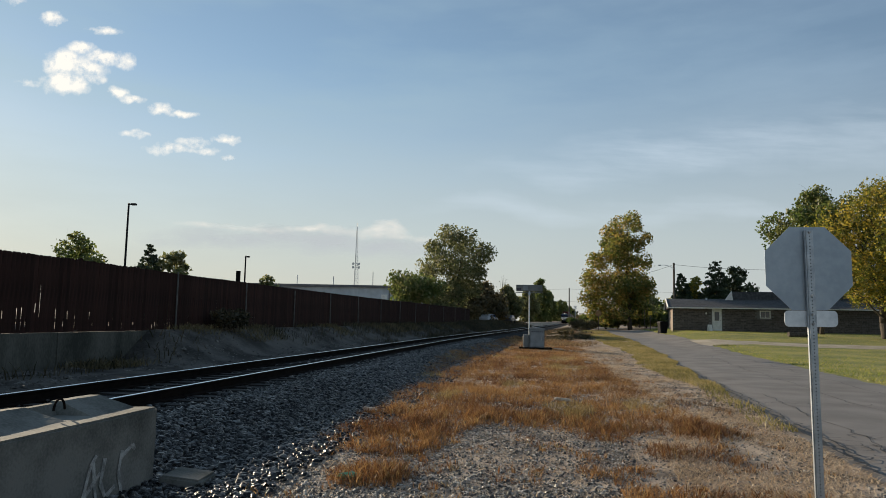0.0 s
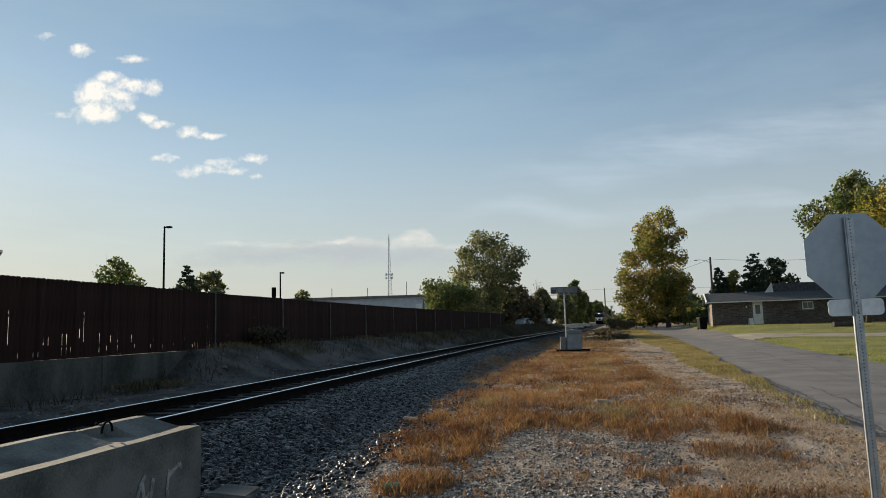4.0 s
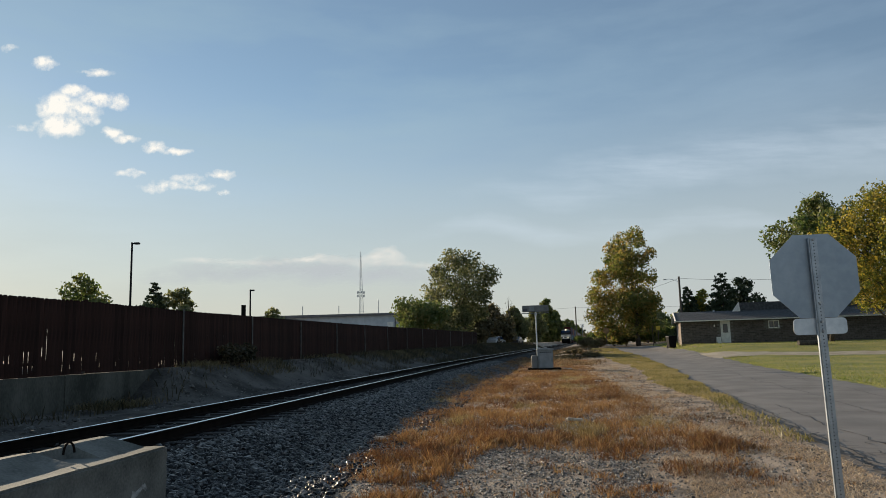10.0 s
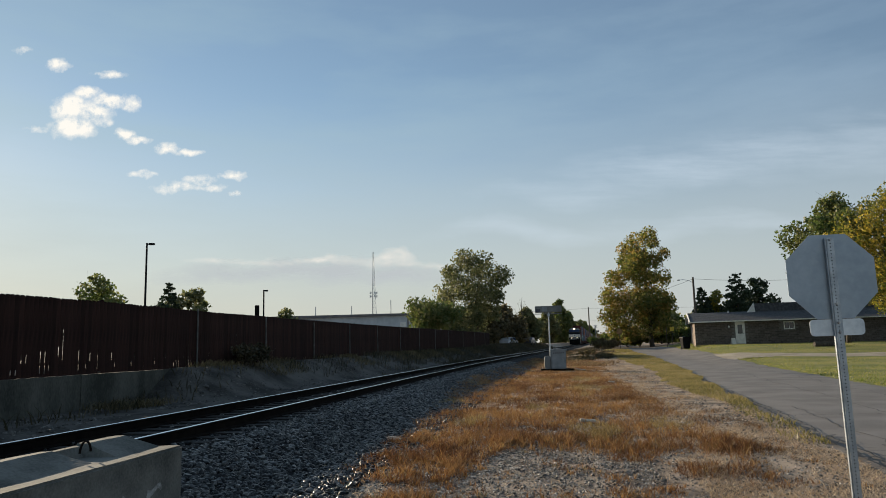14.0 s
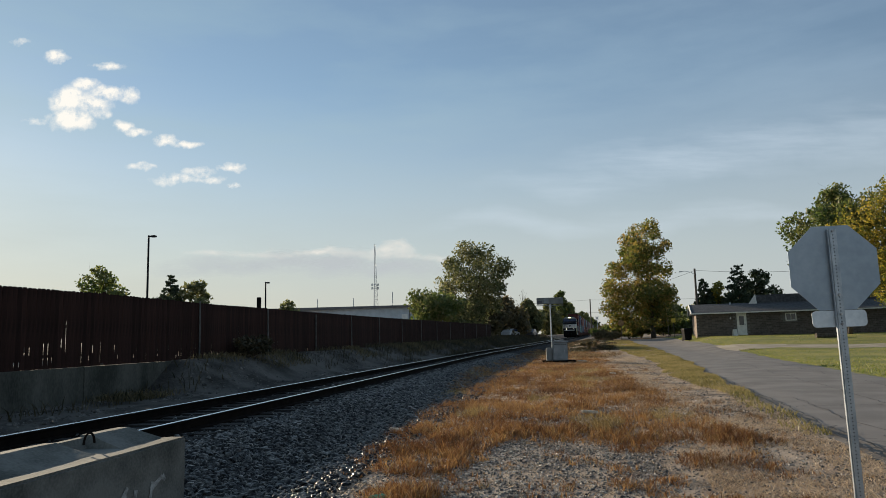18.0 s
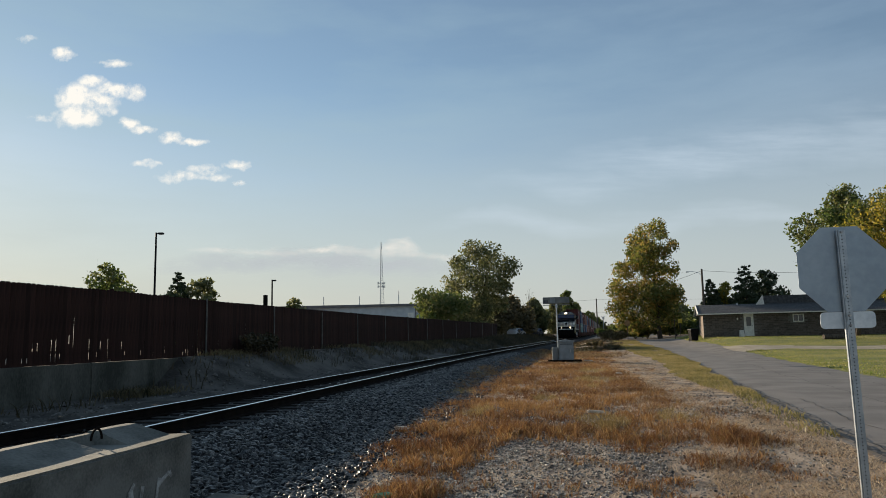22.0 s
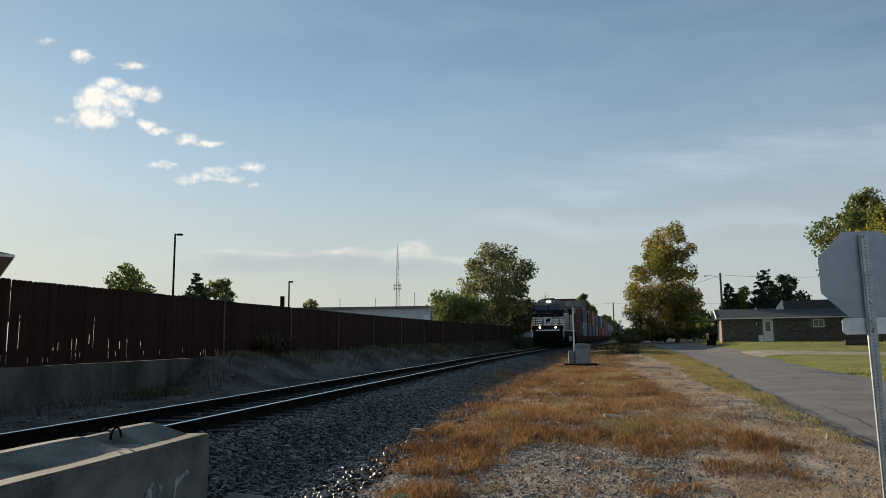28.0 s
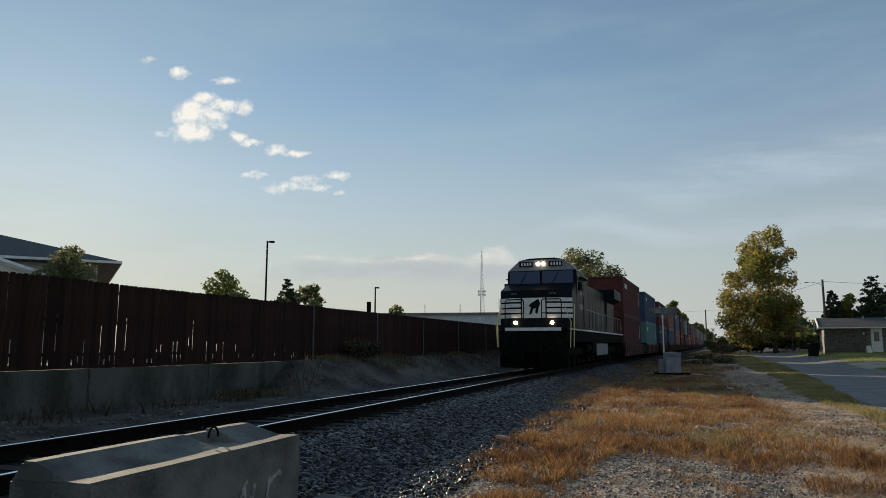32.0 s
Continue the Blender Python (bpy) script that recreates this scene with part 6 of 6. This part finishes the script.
    return m


CLOUD_FAR = 2.4                           # kilometres
CLOUD_AIM = pose(0, 0, 1.5, 97.8, 1.6, 8.6)


def make_cloud(name, x0, x1, y0, y1, far, material, label):
    """A thin layer of cloud, modelled in kilometres and set out at its distance."""
    v = [(x0, y0, -far), (x1, y0, -far), (x1, y1, -far), (x0, y1, -far)]
    ob = sheet(name, v, [(0, 1, 2, 3)], material)
    ob.scale = (1000, 1000, 1000)
    ob.matrix_world = CLOUD_AIM @ Matrix.Diagonal((1000, 1000, 1000, 1))
    ob.visible_shadow = False
    return tagged(ob, label, "cloud", kind="structure")


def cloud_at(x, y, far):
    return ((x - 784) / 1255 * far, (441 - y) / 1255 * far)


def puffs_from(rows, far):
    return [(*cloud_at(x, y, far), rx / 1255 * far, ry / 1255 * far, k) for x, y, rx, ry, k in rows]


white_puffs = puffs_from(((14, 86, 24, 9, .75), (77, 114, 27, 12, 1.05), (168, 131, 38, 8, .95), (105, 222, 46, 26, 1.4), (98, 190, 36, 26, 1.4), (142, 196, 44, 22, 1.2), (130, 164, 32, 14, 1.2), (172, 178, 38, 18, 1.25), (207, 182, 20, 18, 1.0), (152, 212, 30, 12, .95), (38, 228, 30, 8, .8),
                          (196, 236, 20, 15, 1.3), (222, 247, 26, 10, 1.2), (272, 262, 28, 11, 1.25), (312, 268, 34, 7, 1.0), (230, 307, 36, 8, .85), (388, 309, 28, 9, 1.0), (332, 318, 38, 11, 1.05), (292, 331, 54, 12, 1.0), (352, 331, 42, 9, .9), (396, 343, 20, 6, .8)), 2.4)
clouds = [make_cloud("white_cloud", -1.75, -.45, .0, .95, 2.4, cloud_mat("sunlit_cloud", white_puffs, (.93, .90, .83), .92, 24.0, (.24, .92), warp_by=.06), "small torn white clouds lit by the low sun")]
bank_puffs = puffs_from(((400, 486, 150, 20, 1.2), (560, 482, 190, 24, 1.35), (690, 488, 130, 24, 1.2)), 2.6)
clouds.append(make_cloud("cloud_bank", -1.5, .6, -.35, .15, 2.6, cloud_mat("grey_cloud", bank_puffs, (.455, .49, .505), .98, 4.2, (.14, 1.05), (1, 3, 1)), "low grey cloud bank above the horizon"))
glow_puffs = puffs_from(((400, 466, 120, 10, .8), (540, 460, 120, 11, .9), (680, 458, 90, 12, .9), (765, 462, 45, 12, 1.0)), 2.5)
clouds.append(make_cloud("bright_cloud_edge", -1.5, .6, -.3, .2, 2.5, cloud_mat("cream_cloud", glow_puffs, (.74, .715, .66), .97, 9.0, (.25, 1.2), (1, 2.4, 1)), "cream-lit upper edge of the cloud bank"))

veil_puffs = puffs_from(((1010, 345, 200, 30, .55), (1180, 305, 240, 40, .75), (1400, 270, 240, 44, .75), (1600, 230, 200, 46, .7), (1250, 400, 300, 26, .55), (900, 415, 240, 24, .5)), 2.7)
clouds.append(make_cloud("cirrus_veil", -.9, 2.2, -.1, 1.0, 2.7, cloud_mat("thin_cirrus", veil_puffs, (.68, .78, .88), .92, 2.6, (.12, 2.0), (.55, 4.2, 1), warp_by=.3, turn=-.22), "thin streaked veil of high cirrus"))


# ---- train ----
def make_loco():
    root = empty("locomotive", pose(0, 0, 0))
    tagged(root, "black diesel freight locomotive with white-striped nose and lit headlights", "locomotive")
    F = -11.1                             # the front end, towards which it runs
    part("frame", boxed(-1.5, 1.5, F + .5, 10.9, 1.25, 1.78, bevel=.03), M["grime"], root)
    part("walkway", boxed(-1.56, 1.56, F + .35, 11.0, 1.78, 1.84), M["black"], root)
    part("sill_stripe", boxed(-1.25, 1.25, F + .31, F + .349, 1.72, 1.86), M["white"], root, "white stripe across the front sill")
    # nose, with bevelled corners
    bm = bmesh.new()
    plan = [(-1.64, F + 1.0), (-1.05, F + .62), (1.05, F + .62), (1.64, F + 1.0), (1.64, F + 2.2), (-1.64, F + 2.2)]
    lo = [bm.verts.new((x, y, 1.84)) for x, y in plan]
    hi = [bm.verts.new((x, y + (.08 if i in (1, 2) else .05) * (i < 4), 3.54 + (.40 if i > 3 else 0))) for i, (x, y) in enumerate(plan)]
    bm.faces.new(lo[::-1]); bm.faces.new(hi)
    for i in range(6):
        bm.faces.new((lo[i], lo[(i + 1) % 6], hi[(i + 1) % 6], hi[i]))
    bmesh.ops.recalc_face_normals(bm, faces=bm.faces)
    bmesh.ops.bevel(bm, geom=bm.edges, offset=.03, segments=2, affect="EDGES")
    nose = part("nose", bm, M["black"], root)
    part("nose_panel", boxed(-.52, .52, F + .600, F + .618, 2.29, 3.18), M["white"], nose, "white middle panel of the nose")
    k = 0
    for z in (2.29, 2.53, 2.77, 3.01):
        for sx in (-1, 1):
            a, b = sorted((sx * .56, sx * 1.05))
            part("nose_stripe", boxed(a, b, F + .602, F + .620, z, z + .165), M["white"], nose)
            bm = bmesh.new()
            p0, p1 = Vector((sx * 1.05, F + .600, 0)), Vector((sx * 1.655, F + .985, 0))
            v = [bm.verts.new(q) for q in ((p0.x, p0.y, z), (p1.x, p1.y, z), (p1.x, p1.y, z + .165), (p0.x, p0.y, z + .165))]
            w = [bm.verts.new(Vector(q.co) + Vector((-sx * .02, .03, 0))) for q in v]
            bm.faces.new(v); bm.faces.new(w[::-1])
            for i in range(4):
                bm.faces.new((v[i], w[i], w[(i + 1) % 4], v[(i + 1) % 4]))
            bmesh.ops.recalc_face_normals(bm, faces=bm.faces)
            part("nose_stripe", bm, M["white"], nose)
    part("emblem", prism(bmesh.new(), [(x, z + .12) for x, z in ((-.22, 2.30), (-.10, 2.36), (-.02, 2.58), (.10, 2.60), (.06, 2.40), (.16, 2.34), (.22, 2.62), (.30, 2.80), (.20, 3.02), (.06, 2.92), (-.10, 2.84), (-.24, 2.70), (-.12, 2.64))], F + .588, F + .599), M["black"], nose, "dark emblem shape on the white panel")
    for sx in (-1, 1):
        bar = [(sx * .40, F + .36, 1.86), (sx * .40, F + .36, 3.02), (sx * .46, F + .36, 3.10), (sx * 1.20, F + .40, 3.10), (sx * 1.26, F + .42, 3.02), (sx * 1.26, F + .42, 1.86)]
        part("end_railing", tube(bmesh.new(), bar, .024, 6), M["black"], root, "black railing before the nose")
        part("end_railing", rodded((sx * .40, F + .36, 2.5), (sx * 1.26, F + .42, 2.5), .02, n=6), M["black"], root)
        part("grab_iron", tube(bmesh.new(), [(sx * .75, F + .56, 3.34), (sx * .75, F + .48, 3.36), (sx * 1.0, F + .48, 3.36), (sx * 1.0, F + .60, 3.34)], .015, 5), M["case"], root)
        part("sun_visor", boxed(min(sx * 1.66, sx * 1.86), max(sx * 1.66, sx * 1.86), F + 2.85, F + 4.7, 4.22, 4.26), M["black"], root)
        part("side_sill_stripe", boxed(min(sx * 1.561, sx * 1.575), max(sx * 1.561, sx * 1.575), F + .8, 10.9, 1.77, 1.85), M["white"], root, "thin white line along the walkway's edge")
        part("cab_number_bar", boxed(min(sx * 1.642, sx * 1.652), max(sx * 1.642, sx * 1.652), F + 2.9, F + 3.9, 2.75, 3.0), M["case"], root)
        part("cab_door", boxed(min(sx * 1.642, sx * 1.66), max(sx * 1.642, sx * 1.66), F + 4.15, F + 4.75, 1.95, 3.9, bevel=.006), M["black"], root)
        for i in range(6):
            yy = F + 5.6 + i * .46
            part("filter_louvre", boxed(min(sx * 1.205, sx * 1.225), max(sx * 1.205, sx * 1.225), yy, yy + .34, 4.12, 4.66), M["dark_grey"], root)
        for i in range(7):
            yy = 6.75 + i * .52
            part("radiator_louvre", boxed(min(sx * 1.552, sx * 1.572), max(sx * 1.552, sx * 1.572), yy, yy + .40, 4.22, 4.68), M["dark_grey"], root)
        part("air_tank", rodded((sx * 1.25, -4.6, .95), (sx * 1.25, -3.2, .95), .2, n=14), M["grime"], root)
        part("uncoupling_lever", tube(bmesh.new(), [(sx * .3, F + .2, 1.2), (sx * .9, F + .28, 1.15), (sx * 1.3, F + .3, .95)], .018, 5), M["steel_rail"], root)
    part("nose_door_seam", boxed(-.58, -.55, F + .585, F + .6, 1.9, 3.2), M["black"], nose)
    part("nose_door_seam", boxed(.55, .58, F + .585, F + .6, 1.9, 3.2), M["black"], nose)
    # cab
    bm = bmesh.new()
    prof = [(-1.64, 1.84), (1.64, 1.84), (1.64, 4.53), (1.0, 5.09), (.6, 5.17), (-.6, 5.17), (-1.0, 5.09), (-1.64, 4.53)]
    prism(bm, prof, F + 2.2, F + 4.9)
    for v in bm.verts:
        if v.co.y < F + 2.3 and v.co.z > 3:
            v.co.y += .22 * (v.co.z - 3.0) / 2
    bmesh.ops.bevel(bm, geom=bm.edges, offset=.03, segments=2, affect="EDGES")
    cab = part("cab", bm, M["black"], root)
    part("windscreen_brow", prism(bmesh.new(), [(-1.56, 4.56), (1.56, 4.56), (1.0, 5.06), (-1.0, 5.06)], F + 2.21, F + 2.42), M["case"], cab, "pale grey brow above the windscreen")
    for a, b in ((-1.50, -.05), (.05, 1.50)):
        part("windscreen", prism(bmesh.new(), [(a, 3.95), (b, 3.95), (b, 4.52), (a, 4.52)], F + 2.20, F + 2.40), M["glass"], cab)
    for sx in (-1, 1):
        a, b = sorted((sx * .38, sx * 1.02))
        nb = part("number_board", boxed(a, b, F + 2.16, F + 2.22, 4.74, 4.98), M["black"], cab)
        for i in range(4):
            c = a + .10 + i * .135
            part("number_bar", boxed(c, c + .075, F + 2.145, F + 2.158, 4.785, 4.935), M["paint_white"], nb)
        part("headlight", rodded((sx * .125, F + 2.14, 4.87), (sx * .125, F + 2.24, 4.87), .085, n=16), M["lamp_on"], cab, "lit headlight")
        part("ditch_light", rodded((sx * .82, F + .46, 2.08), (sx * .82, F + .62, 2.08), .08, n=16), M["lamp_on"], root, "lit ditch light")
        for yy in (F + 2.9, F + 3.9):
            part("side_window", boxed(min(sx * 1.635, sx * 1.655), max(sx * 1.635, sx * 1.655), yy, yy + .75, 3.45, 4.15), M["glass"], cab)
        part("mirror", boxed(min(sx * 1.66, sx * 1.84), max(sx * 1.66, sx * 1.84), F + 2.5, F + 2.55, 3.6, 4.0), M["black"], cab)
        # rails and steps
        tubes = [[(sx * 1.62, F + .42, 1.0), (sx * 1.68, F + .36, 2.1), (sx * 1.36, F + .50, 2.85)],
                 [(sx * 1.70, F + .85, 1.0), (sx * 1.74, F + .85, 2.2), (sx * 1.68, F + 1.3, 2.9)]]
        for tb in tubes:
            part("handrail", tube(bmesh.new(), tb, .021, 6), M["yellow"], root, "yellow grab rail")
        part("walkway_rail", tube(bmesh.new(), [(sx * 1.54, F + 5.2, 2.85), (sx * 1.54, 9.8, 2.85), (sx * 1.54, 10.8, 2.0)], .022, 6), M["case"], root)
        for yy in steps((F + 5.2, 9.8, 1.6)):
            part("stanchion", rodded((sx * 1.54, yy, 1.84), (sx * 1.54, yy, 2.85), .02, n=6), M["case"], root)
        for i, zz in enumerate((.42, .80, 1.18, 1.55)):
            part("step", boxed(min(sx * 1.15, sx * 1.55), max(sx * 1.15, sx * 1.55), F + .45, F + .85, zz, zz + .04), M["grime"], root)
        part("tank_panel", boxed(min(sx * 1.49, sx * 1.53), max(sx * 1.49, sx * 1.53), -1.9, 2.6, .55, 1.18), M["case"], root, "pale panel on the fuel tank's side")
    part("hood", boxed(-.95, .95, F + 4.9, 6.6, 1.84, 4.45, bevel=.05), M["black"], root)
    for i in range(9):
        yy = F + 5.4 + i * 1.25
        for sx in (-1, 1):
            part("hood_door", boxed(min(sx * .95, sx * .975), max(sx * .95, sx * .975), yy, yy + 1.1, 2.0, 4.1), M["black"], root)
    part("radiator", prism(bmesh.new(), [(-1.0, 1.84), (1.0, 1.84), (1.05, 3.9), (1.55, 4.15), (1.55, 4.75), (-1.55, 4.75), (-1.55, 4.15), (-1.05, 3.9)], 6.6, 10.4), M["black"], root)
    part("exhaust_stack", boxed(-.4, .4, 1.0, 2.2, 4.45, 4.72, bevel=.03), M["grime"], root)
    part("dynamic_brake_box", boxed(-1.2, 1.2, F + 5.4, F + 8.2, 4.0, 4.78, bevel=.04), M["black"], root)
    part("air_conditioner", boxed(-.5, .5, F + 3.3, F + 4.3, 5.14, 5.28, bevel=.03), M["black"], root)
    for wx in (-.95, .55):
        part("wiper", rodded((wx, F + 2.17, 3.98), (wx + .26, F + 2.18, 4.42), .014, n=5), M["grime"], cab)
    part("horn", rodded((.0, F + 4.6, 4.9), (.0, F + 4.6, 5.12), .09, n=8), M["black"], root)
    part("antenna", rodded((-.7, F + 3.2, 4.88), (-.7, F + 3.2, 5.05), .05, n=8), M["paint_white"], root)
    part("fuel_tank", prism(bmesh.new(), [(-1.1, .4), (1.1, .4), (1.48, .7), (1.48, 1.25), (-1.48, 1.25), (-1.48, .7)], -3.0, 3.0), M["grime"], root)
    part("pilot", prism(bmesh.new(), [(-1.5, .45), (1.5, .45), (1.5, 1.74), (-1.5, 1.74)], F + .35, F + .5), M["grime"], root)
    bm = bmesh.new()
    for sx in (-1, 1):
        v = [bm.verts.new(q) for q in ((0, F - .05, .12), (sx * 1.5, F + .35, .12), (sx * 1.5, F + .40, .75), (0, F + .12, .75))]
        bm.faces.new(v)
    bmesh.ops.solidify(bm, geom=bm.faces, thickness=.03)
    part("snow_plough", bm, M["grime"], root)
    part("coupler", boxed(-.16, .16, F - .35, F + .4, .75, 1.08, bevel=.04), M["steel_rail"], root)
    part("brake_hose", tube(bmesh.new(), [(.35, F + .3, 1.1), (.4, F + .05, .8), (.38, F + .02, .45)], .025), M["black"], root)
    part("brake_hose", tube(bmesh.new(), [(-.35, F + .3, 1.1), (-.4, F + .05, .8), (-.38, F + .02, .45)], .025), M["black"], root)
    for ty in (F + 4.1, 7.0):
        bog = part("truck", boxed(-1.22, 1.22, ty - 2.3, ty + 2.3, .62, .95, bevel=.04), M["grime"], root)
        for yy in (ty - 1.9, ty, ty + 1.9):
            for sx in (-1, 1):
                part("wheel", rodded((sx * .69, yy, .53), (sx * .83, yy, .53), .53, n=20), M["grime"], bog)
    return root


paints = dict(
    red=mat("container_oxide_red", (.070, .020, .018), (.110, .031, .027), .7, 2.5, .1, spec=.25),
    blue=mat("container_blue", (.016, .038, .09), (.026, .055, .12), .6, 2.5, .1),
    teal=mat("container_teal", (.06, .15, .155), (.10, .21, .21), .6, 2.5, .1),
    orange=mat("container_orange", (.15, .05, .03), (.20, .075, .042), .6, 2.5, .1),
    grey=mat("container_grey", (.11, .11, .11), (.17, .17, .17), .6, 2.5, .1),
    sill=mat("wagon_sill_red_brown", (.055, .026, .02), (.10, .05, .038), .75, 2.5, .1, spec=.2),
    navy=mat("container_navy", (.018, .022, .04), (.03, .036, .06), .6, 2.5, .1))
hulls = {}


def hull(colour):
    """A forty-foot box with corrugated sides, one mesh a colour."""
    if colour not in hulls:
        bm = bmesh.new()
        n, L, W, H = 44, 12.19, 2.60, 2.94
        ring = []
        for sx in (1, -1):
            ys = [-L / 2 + .12 + (L - .24) * i / (n * 2) for i in range(n * 2 + 1)]
            if sx < 0:
                ys = ys[::-1]
            ring += [(sx * (W / 2 - (.035 if (i // 1) % 2 else 0.0)), y) for i, y in enumerate(ys)]
        lo = [bm.verts.new((x, y, .12)) for x, y in ring]
        hi = [bm.verts.new((x, y, H - .1)) for x, y in ring]
        m = len(ring)
        for i in range(m):
            bm.faces.new((lo[i], lo[(i + 1) % m], hi[(i + 1) % m], hi[i]))
        bm.faces.new(hi)
        bm.faces.new(lo[::-1])
        for z in (0, H - .12):
            for sx in (-1, 1):
                box(bm, min(sx * 1.18, sx * 1.302), max(sx * 1.18, sx * 1.302), -L / 2, L / 2, z, z + .12)
            for sy in (-1, 1):
                box(bm, -1.30, 1.30, min(sy * (L / 2 - .1), sy * L / 2), max(sy * (L / 2 - .1), sy * L / 2), z, z + .12)
        for sx in (-1, 1):
            for sy in (-1, 1):
                box(bm, min(sx * 1.16, sx * 1.303), max(sx * 1.16, sx * 1.303), min(sy * (L / 2 - .14), sy * (L / 2 + .002)), max(sy * (L / 2 - .14), sy * (L / 2 + .002)), 0, H)
        bmesh.ops.recalc_face_normals(bm, faces=bm.faces)
        me = bpy.data.meshes.new("shipping_container")
        bm.to_mesh(me)
        bm.free()
        me.materials.append(paints[colour])
        hulls[colour] = me
    return hulls[colour]


def make_container(colour, marks):
    ob = new("shipping_container", hull(colour))
    words = dict(red="oxide-red", blue="mid-blue", teal="pale teal", orange="orange-red", grey="dull grey", navy="dark navy")
    tagged(ob, words[colour] + " corrugated steel shipping container stacked on the train", "container", group="containers on the train")
    for sx in (-1, 1):
        a, b = sorted((sx * 1.306, sx * 1.312))
        for i in range(marks):
            part("marking", boxed(a, b, -5.0 + i * .42, -4.72 + i * .42, 2.1, 2.45), M["white"], ob)
        part("marking", boxed(a, b, 4.6, 4.75, 1.2, 2.4), M["white"], ob)
    return ob


def make_well_car():
    root = empty("well_car", pose(0, 0, 0))
    tagged(root, "rusty red-brown well wagon carrying stacked containers", "railway wagon", group="wagons of the train")
    for sx in (-1, 1):
        bm = bmesh.new()
        a, b = sorted((sx * 1.325, sx * 1.47))
        box(bm, a, b, -6.6, 6.6, .30, 1.15)
        part("side_sill", bm, paints["sill"], root)
        for i in range(9):
            part("sill_rib", boxed(min(sx * 1.47, sx * 1.53), max(sx * 1.47, sx * 1.53), -6.2 + i * 1.5, -6.05 + i * 1.5, .32, 1.13), paints["sill"], root)
    for sy in (-1, 1):
        part("end_deck", boxed(-1.4, 1.4, min(sy * 6.4, sy * 8.1), max(sy * 6.4, sy * 8.1), 1.0, 1.3), M["grime"], root)
        tr = part("truck", boxed(-1.1, 1.1, sy * 7.7 - 1.1, sy * 7.7 + 1.1, .5, .8), M["grime"], root)
        for yy in (-.85, .85):
            for sx in (-1, 1):
                part("wheel", rodded((sx * .69, sy * 7.7 + yy, .45), (sx * .83, sy * 7.7 + yy, .45), .45, n=16), M["grime"], tr)
    part("floor", boxed(-1.25, 1.25, -6.5, 6.5, .30, .395), M["grime"], root)
    return root


def build_train():
    """Every vehicle and load, with how far it runs behind the train's front end."""
    runs = [(make_loco(), 11.1 + .3, 0.0)]
    rnd = random.Random(19)
    loads = [("red", "red"), ("blue", "teal"), ("red", "navy"), ("orange", "blue"), ("blue", "orange"), ("red", "red"), ("teal", "red"), ("red", "orange"), ("navy", "red"), ("orange", "orange")]
    loads += [(rnd.choice(("red", "blue", "teal", "orange", "grey", "navy")), rnd.choice(("red", "orange", "blue", "grey"))) for _ in range(12)]
    first = make_well_car()
    d = 22.8 + 8.2
    for i, (top, bottom) in enumerate(loads):
        w = first if i == 0 else copy_thing(first, pose(0, 0, 0))
        runs.append((w, d, 0.0))
        runs.append((make_container(bottom, 3 if i % 3 else 0), d, .40))
        runs.append((make_container(top, 4 if i % 2 == 0 else 2), d, .405 + 2.943))
        d += 17.1
    return runs


train = build_train()
SPEED, ARRIVE = 10.45, 30.2


def place_on_line(s, lift):
    return pose(TRACK + bend(s), s, rail_z(s) + lift, math.degrees(math.atan(.0028)) if 30 < s < 730 else 0, 0, -math.degrees(math.atan(heading(s))))


def motions():
    for ob, behind, lift in train:
        rows = []
        for t in range(0, 33):
            lag = 2.6 * ease(17, 27, t) * (1 - ease(28, 32.4, t))
            rows.append((t, place_on_line(ARRIVE + SPEED * (32.0 - t) + lag + behind, lift)))
        walk(ob, rows)
    for ob in clouds:
        rest = ob.matrix_world.copy()
        ob.rotation_mode = "QUATERNION"
        walk(ob, [(t, pose(0, 0, 0, 0, 0, (t - 9.0) * .042) @ rest) for t in (0, 8, 16, 24, 32)])


motions()
